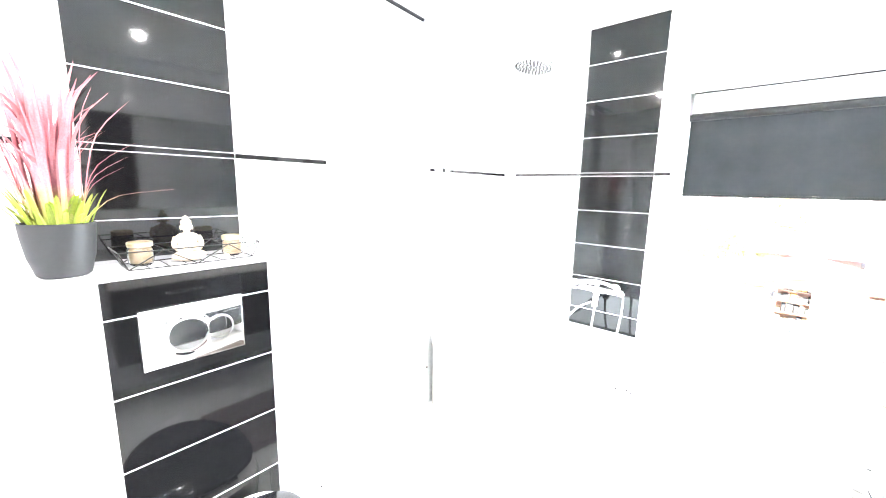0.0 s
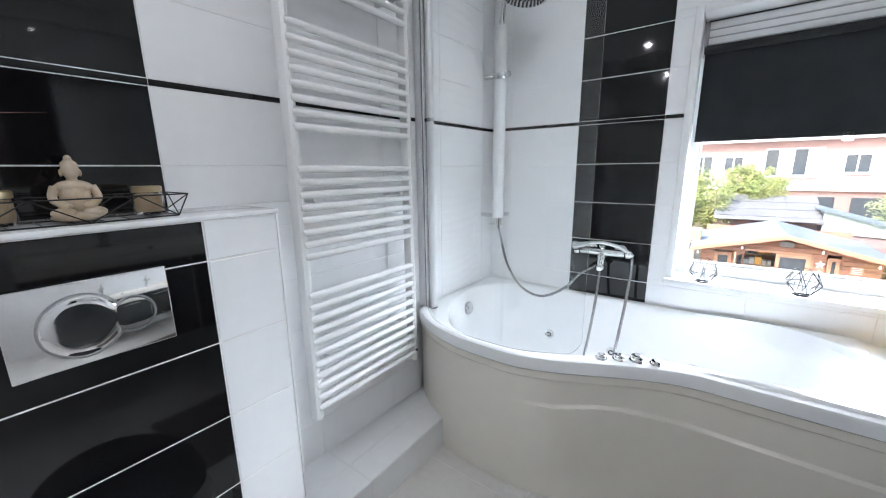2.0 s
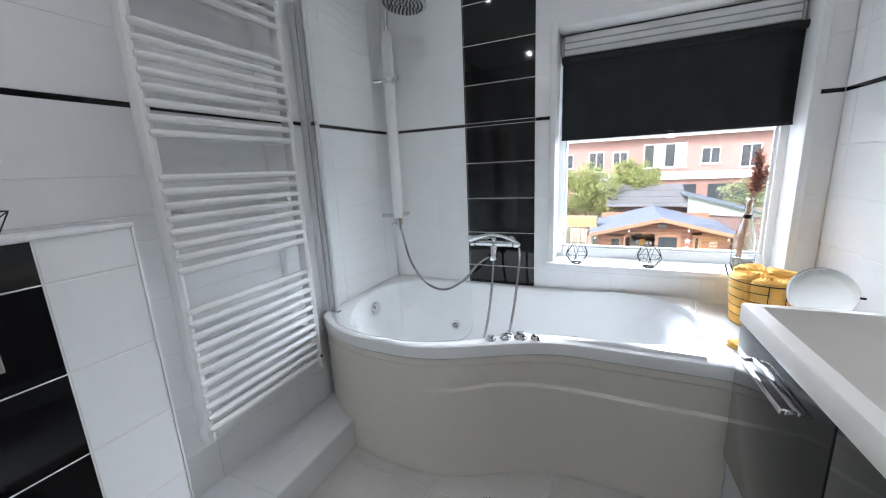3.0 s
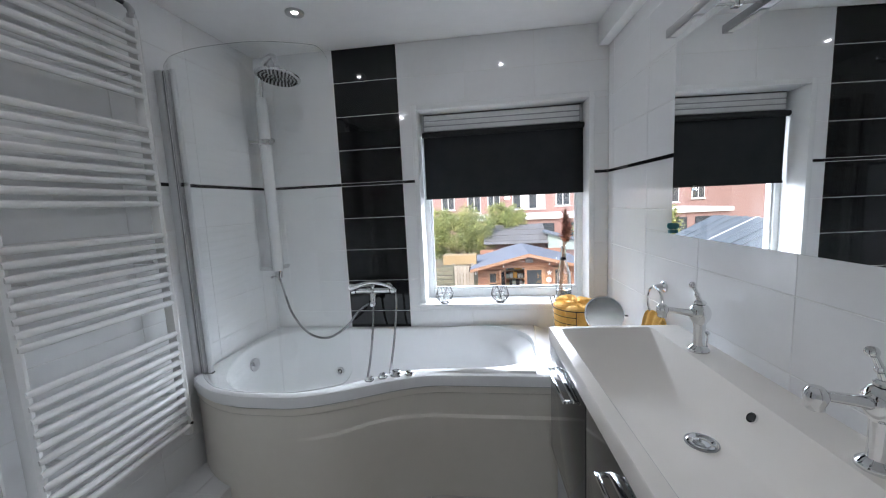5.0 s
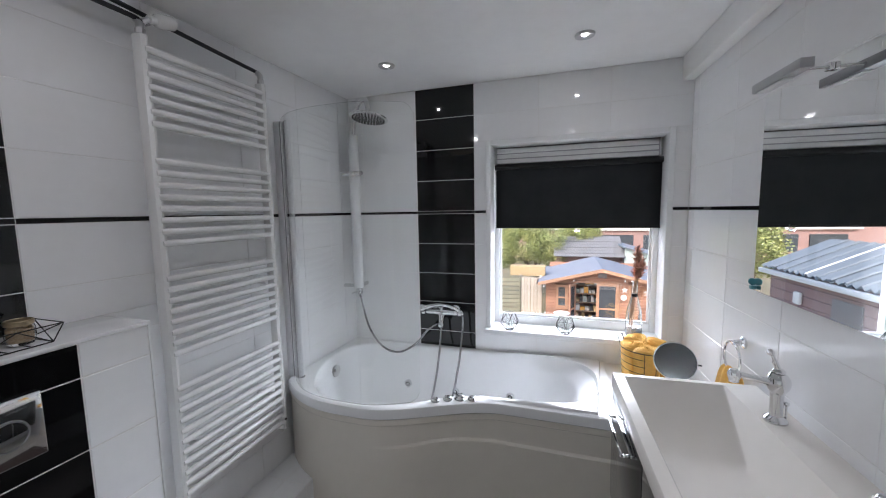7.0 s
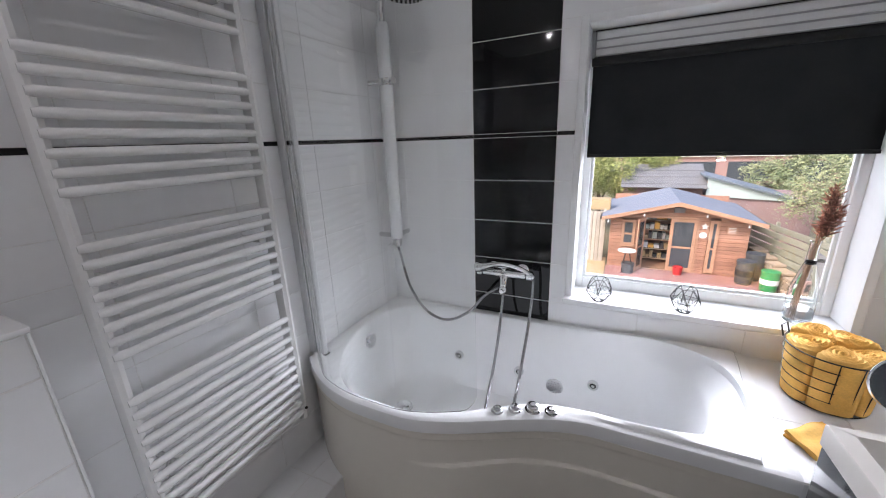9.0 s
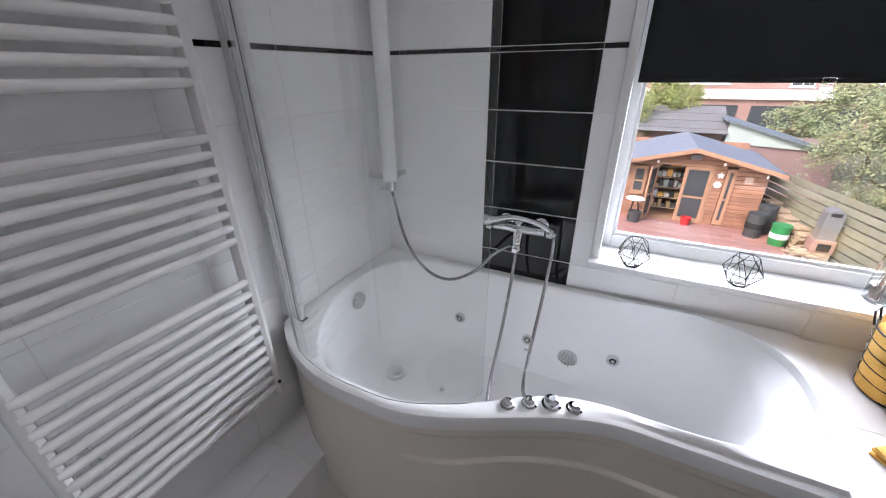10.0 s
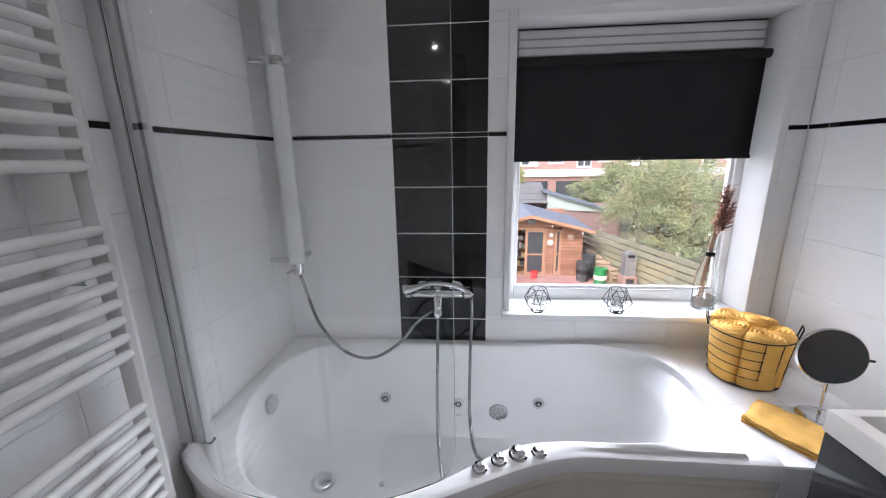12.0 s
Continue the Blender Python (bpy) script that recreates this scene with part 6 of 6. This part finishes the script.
for r in range(7):
    for c in range(10):
        o = new("roof_tile", tile_me)
        adopt(o, nb)
        o.location = (1.15 + 0.30 * c, 18.2 + r * 0.30 * math.cos(slope), -0.62 + r * 0.30 * math.sin(slope) + 0.01 * (r % 2))
        o.rotation_euler = (slope - 0.05, 0, 0)

# row of brick houses
hs = thing("row_house", (6, 40, GZ), "row of red-brick houses with white windows and a tiled roof", "house")
HY = 40.0
part("wall", box(-30, HY, GZ, 34, HY + 8, 3.3), M_BRICK, hs, smooth=False)
b = bmesh.new()
vs = [b.verts.new(v) for v in ((-30.5, HY - 0.5, 3.2), (34.5, HY - 0.5, 3.2), (34.5, HY + 4, 6.6), (-30.5, HY + 4, 6.6))]
b.faces.new(vs)
vs2 = [b.verts.new(v) for v in ((-30.5, HY + 8.5, 3.2), (34.5, HY + 8.5, 3.2))]
b.faces.new((vs[3], vs[2], vs2[1], vs2[0]))
bmesh_solidify(b, geom=list(b.faces), thickness=0.12)
part("roof", b, M_ROOFTILE, hs, "grey-brown tiled roof", smooth=False)
part("gutter", box(-30.5, HY - 0.62, 3.12, 34.5, HY - 0.45, 3.28, 0.02), M_OUTWHITE, hs)
for base in (-22.4, -10.6, 1.2, 13.0, 24.8):
    for x0, x1, z0, z1 in ((0.1, 1.4, 0.8, 2.1), (2.66, 6.0, 0.5, 2.6), (7.05, 8.45, 0.7, 2.1), (9.8, 11.2, 0.3, 2.2)):
        if base + x1 > 33:
            continue
        w = part("window", box(base + x0, HY - 0.06, z0, base + x1, HY + 0.02, z1, 0.02, 1), M_OUTWHITE, hs, "white window frame", smooth=False)
        n = 2 if x1 - x0 < 2 else 4
        for k in range(n):
            a0 = base + x0 + 0.09 + (x1 - x0 - 0.09) * k / n
            a1 = base + x0 + (x1 - x0 - 0.09) * (k + 1) / n
            part("window_pane", box(a0, HY - 0.075, z0 + 0.1, a1, HY - 0.0605, z1 - 0.1), M_OUTWHITE if (x1 - x0 > 3 and k % 2) else M_DARKPANE, w, smooth=False)
        part("window_sill", box(base + x0 - 0.08, HY - 0.14, z0 - 0.08, base + x1 + 0.08, HY - 0.001, z0 - 0.001), M_OUTWHITE, w, smooth=False)
for base in (-20, -8, 4, 16):
    ext = thing("house_extension", (base + 4, 34, GZ), "low white flat-roofed house extension", "building", "house extensions")
    part("wall", box(base, 33, GZ, base + 9.5, 39.9, -0.25), M_BRICK, ext, smooth=False)
    part("roof_edge", box(base - 0.15, 32.8, -0.24, base + 9.65, 39.9, 0.12, 0.02), M_OUTWHITE, ext, "white roof edge", smooth=False)
    for k in range(3):
        part("window", box(base + 0.6 + 3 * k, 32.93, -1.9, base + 2.9 + 3 * k, 32.999, -0.6, 0.02, 1), M_DARKPANE, ext, smooth=False)

# garage that shows in the mirror
gar = thing("neighbour_garage", (-3, 8, GZ), "maroon clad garage with a blue-grey corrugated roof", "garage")
for k in range(16):
    z0 = GZ + (2.99) * k / 16
    part("board", box(-4.5, 4.4, z0, -2.10, 9.9, z0 + 2.99 / 16 - 0.008, 0.006, 1), M_MAROON, gar, smooth=False)
for s in (-1, 1):
    b = bmesh.new()
    n = 72
    prev = None
    for k in range(n + 1):
        y = 4.1 + 6.0 * k / n
        dz = 0.025 * math.cos(k * math.pi)
        cur = (b.verts.new((-3.25, y, 0.78 + dz)), b.verts.new((-3.25 + s * 1.22, y, 0.22 + dz)))
        if prev:
            b.faces.new((prev[0], prev[1], cur[1], cur[0]))
        prev = cur
    bmesh.ops.recalc_face_normals(b, faces=b.faces)
    bmesh_solidify(b, geom=list(b.faces), thickness=0.02)
    part("roof_sheet", b, M_CORR, gar, "blue-grey corrugated sheet", smooth=False)
    for k in range(19):
        y = 4.3 + 0.3 * k
        part("rib", tube([(-3.25, y, 0.815), (-3.25 + s * 1.22, y, 0.255)], 0.026, 6), M_OUTWHITE if k % 6 == 3 else M_CORR, gar)
part("gutter", box(-2.06, 4.1, 0.09, -1.99, 10.15, 0.19, 0.01), M_OUTWHITE, gar, "white gutter board")
part("vent_louvre", box(-2.095, 7.6, -0.62, -2.075, 8.2, -0.06), M_SMOKE, gar, smooth=False)
part("wall_lamp", box(-2.095, 8.9, -0.36, -2.02, 9.08, -0.12, 0.03), M_OUTWHITE, gar)


def tree(name, x, y, base, blobs, leaves, size, material, label, seed):
    """Trunk, limbs and a crown of many small leaves in uneven clumps."""
    r = random.Random(seed)
    root = thing(name, (x, y, base), label, "tree")
    top = max(b[2] for b in blobs)
    part("trunk", tube(spline([(x, y, base), (x + 0.1, y, base + (top - base) * 0.35), (x - 0.05, y + 0.1, base + (top - base) * 0.7)], 5), [0.13 - 0.008 * i for i in range(11)], 9), M_BARK, root)
    limbs = bmesh.new()
    for bx, by, bz, br in blobs:
        tube(spline([(x + 0.05, y, base + (top - base) * 0.4), ((x + bx) / 2, (y + by) / 2, (base + bz) / 2 + 0.3), (bx, by, bz)], 4), [0.06 - 0.005 * i for i in range(9)], 6, bm=limbs)
    part("limb", limbs, M_BARK, root)
    verts, faces = [], []
    total = sum(b[3] ** 2 for b in blobs)
    for bx, by, bz, br in blobs:
        clumps = [Vector((r.gauss(0, 1), r.gauss(0, 1), r.gauss(0, 1))).normalized() * br * r.uniform(0.55, 1.0) for _ in range(44)]
        for k in range(int(leaves * br * br / total)):
            c = r.choice(clumps)
            p = Vector((bx, by, bz)) + c + Vector((r.gauss(0, 1), r.gauss(0, 1), r.gauss(0, 1))) * br * 0.14
            u = Vector((r.gauss(0, 1), r.gauss(0, 1), r.gauss(0, 0.7))).normalized() * size * r.uniform(0.6, 1.3)
            w = u.orthogonal().normalized() * u.length * 0.42
            i = len(verts)
            verts += [p - u, p + w, p + u, p - w]
            faces.append((i, i + 1, i + 2, i + 3))
    me = bpy.data.meshes.new("crown")
    me.from_pydata(verts, [], faces)
    me.materials.append(material)
    o = new("crown", me)
    adopt(o, root)
    tagged(o, "loose leafy crown")


tree("hedge_tree", 0.2, 19.6, GZ, [(-1.6, 19.6, -0.5, 1.1), (-0.4, 19.4, -0.2, 1.1), (0.7, 19.5, -0.1, 1.0), (0.2, 19.6, 0.45, 0.8), (-1.2, 19.8, 0.4, 0.8), (1.3, 19.4, -0.7, 0.7)], 26000, 0.052, M_LEAF1, "dense yellow-green shrub behind the cabin", 3)
tree("hedge_tree", 2.3, 20.4, GZ, [(2.1, 20.4, 0.1, 0.85), (2.7, 20.6, 0.4, 0.7), (1.9, 20.7, 0.75, 0.6), (2.5, 20.5, -0.5, 0.8)], 16000, 0.052, M_LEAF1, "light green shrub behind the cabin roof", 4)
tree("garden_tree", 7.6, 15.6, GZ, [(6.9, 16.0, -0.4, 1.2), (7.8, 15.4, 0.3, 1.3), (8.8, 15.2, -0.3, 1.4), (7.3, 14.6, -1.0, 1.0), (8.3, 14.0, -0.5, 1.2), (7.9, 13.0, -1.2, 1.0), (9.2, 13.2, 0.4, 1.4)], 36000, 0.044, M_LEAF2, "loose green garden tree behind the fence", 5)
tree("garden_tree", 8.6, 11.0, GZ, [(8.2, 11.6, -0.6, 1.1), (8.9, 10.6, 0.3, 1.2), (8.0, 10.0, -1.2, 0.9), (9.4, 11.6, 1.0, 1.1)], 24000, 0.040, M_LEAF2, "loose green garden tree behind the fence", 6)
tree("garden_tree", 9.5, 22.0, GZ, [(8.6, 22, -0.3, 1.5), (10.2, 22.4, 0.5, 1.7), (11.8, 21.8, 0.0, 1.6), (7.0, 23.0, -0.9, 1.1)], 20000, 0.07, M_LEAF2, "green tree in the gardens further back", 7)
tree("garden_tree", -4.6, 16.0, GZ, [(-4.6, 16, 0.2, 1.0), (-5.4, 16.4, -0.2, 0.9), (-3.9, 15.8, -0.3, 0.8)], 10000, 0.06, M_LEAF1, "yellowing garden tree behind the garage", 9)

# ---- wall and floor tiles ----
face_n = Matrix.Translation((0, NORTH, 0))
us = [0.0, 0.127, 0.527, 0.927, 1.327, 1.727, EAST]


def pick_north(u, v):
    if STRIP[0] < v < STRIP[1] or 0.527 < u < 0.927:
        return M_BLACK_TILE
    return M_WHITE_TILE


tile_wall(north, face_n, us, [z for z in ROWS_Z if z > 0.5 or z == 0.513], pick_north, [(WIN[0] - 0.001, WIN[1] - 0.013, WIN[2] + 0.001, WIN[3] + 0.001)])

face_w = Matrix.Rotation(radians(90), 4, "Z")
yw = [SOUTH, -0.725, -0.325, 0.075, 0.475, 0.876, 1.278, 1.678, 2.078, 2.478, 2.878, NORTH]


def pick_west(u, v):
    if STRIP[0] < v < STRIP[1] or 0.876 < u < 1.278:
        return M_BLACK_TILE
    return M_WHITE_TILE


tile_wall(west, face_w, yw, ROWS_Z, pick_west, [(BY0, -1, BY1, BZ - 0.002), (BY1, -1, 2.30, 0.13)])

face_e = Matrix.Translation((EAST, 0, 0)) @ Matrix.Rotation(radians(-90), 4, "Z")
ye = [-y for y in (3.0, 2.92, 2.52, 2.12, 1.72, 1.32, 0.92, 0.52, 0.12, -0.28, -0.68, SOUTH)]


def pick_east(u, v):
    return M_BLACK_TILE if STRIP[0] < v < STRIP[1] else M_WHITE_TILE


tile_wall(east, face_e, ye, ROWS_Z, pick_east, [(-2.285, 1.227, -0.985, 1.929)])

face_b = Matrix.Translation((BX, 0, 0)) @ Matrix.Rotation(radians(90), 4, "Z")
tile_wall(cistern, face_b, [BY0, 0.455, 0.857, 1.268, BY1 - 0.004], [0.0, 0.03, 0.240, 0.452, 0.662, 0.873, 1.088, BZ - 0.013], lambda u, v: M_BLACK_TILE if 0.857 < u < 1.268 else M_WHITE_TILE, joint=0.004)
face_bn = Matrix.Translation((0, BY1, 0)) @ Matrix.Rotation(radians(180), 4, "Z")
tile_wall(cistern, face_bn, [-BX + 0.004, 0.08], [0.141, 0.240, 0.452, 0.662, 0.873, 1.088, BZ - 0.013], lambda u, v: M_WHITE_TILE)


def tile_flat(parent, xs, ys, z, material, joint=0.003):
    m = Matrix.Translation((0, 0, z)) @ Matrix.Rotation(radians(-90), 4, "X")
    tile_wall(parent, m, xs, ys, lambda u, v: material, (), joint)


tile_flat(step, [-0.06, 0.10, 0.232], [BY1, 1.695, 2.095, 2.30], 0.14, M_WHITE_TILE)
tile_wall(step, Matrix.Translation((0.232, 0, 0)) @ Matrix.Rotation(radians(90), 4, "Z"), [BY1, 1.695, 2.095, 2.29], [0.0, 0.137], lambda u, v: M_WHITE_TILE)
tile_flat(deck, [1.723, 1.935, EAST + 0.03], [2.333, 2.60, 3.0], 0.598, M_WHITE_TILE)
tile_wall(deck, Matrix.Translation((0, 2.333, 0)), [1.723, 1.92, EAST], [0.0, 0.2, 0.4, 0.595], lambda u, v: M_WHITE_TILE)
tile_flat(floor, [0.0, 0.235, 0.685, 1.135, 1.585, 2.035, EAST + 0.2], [SOUTH, -0.65, -0.2, 0.25, 0.70, 1.15, 1.60, 2.05, 2.345], 0.0, M_FLOOR)
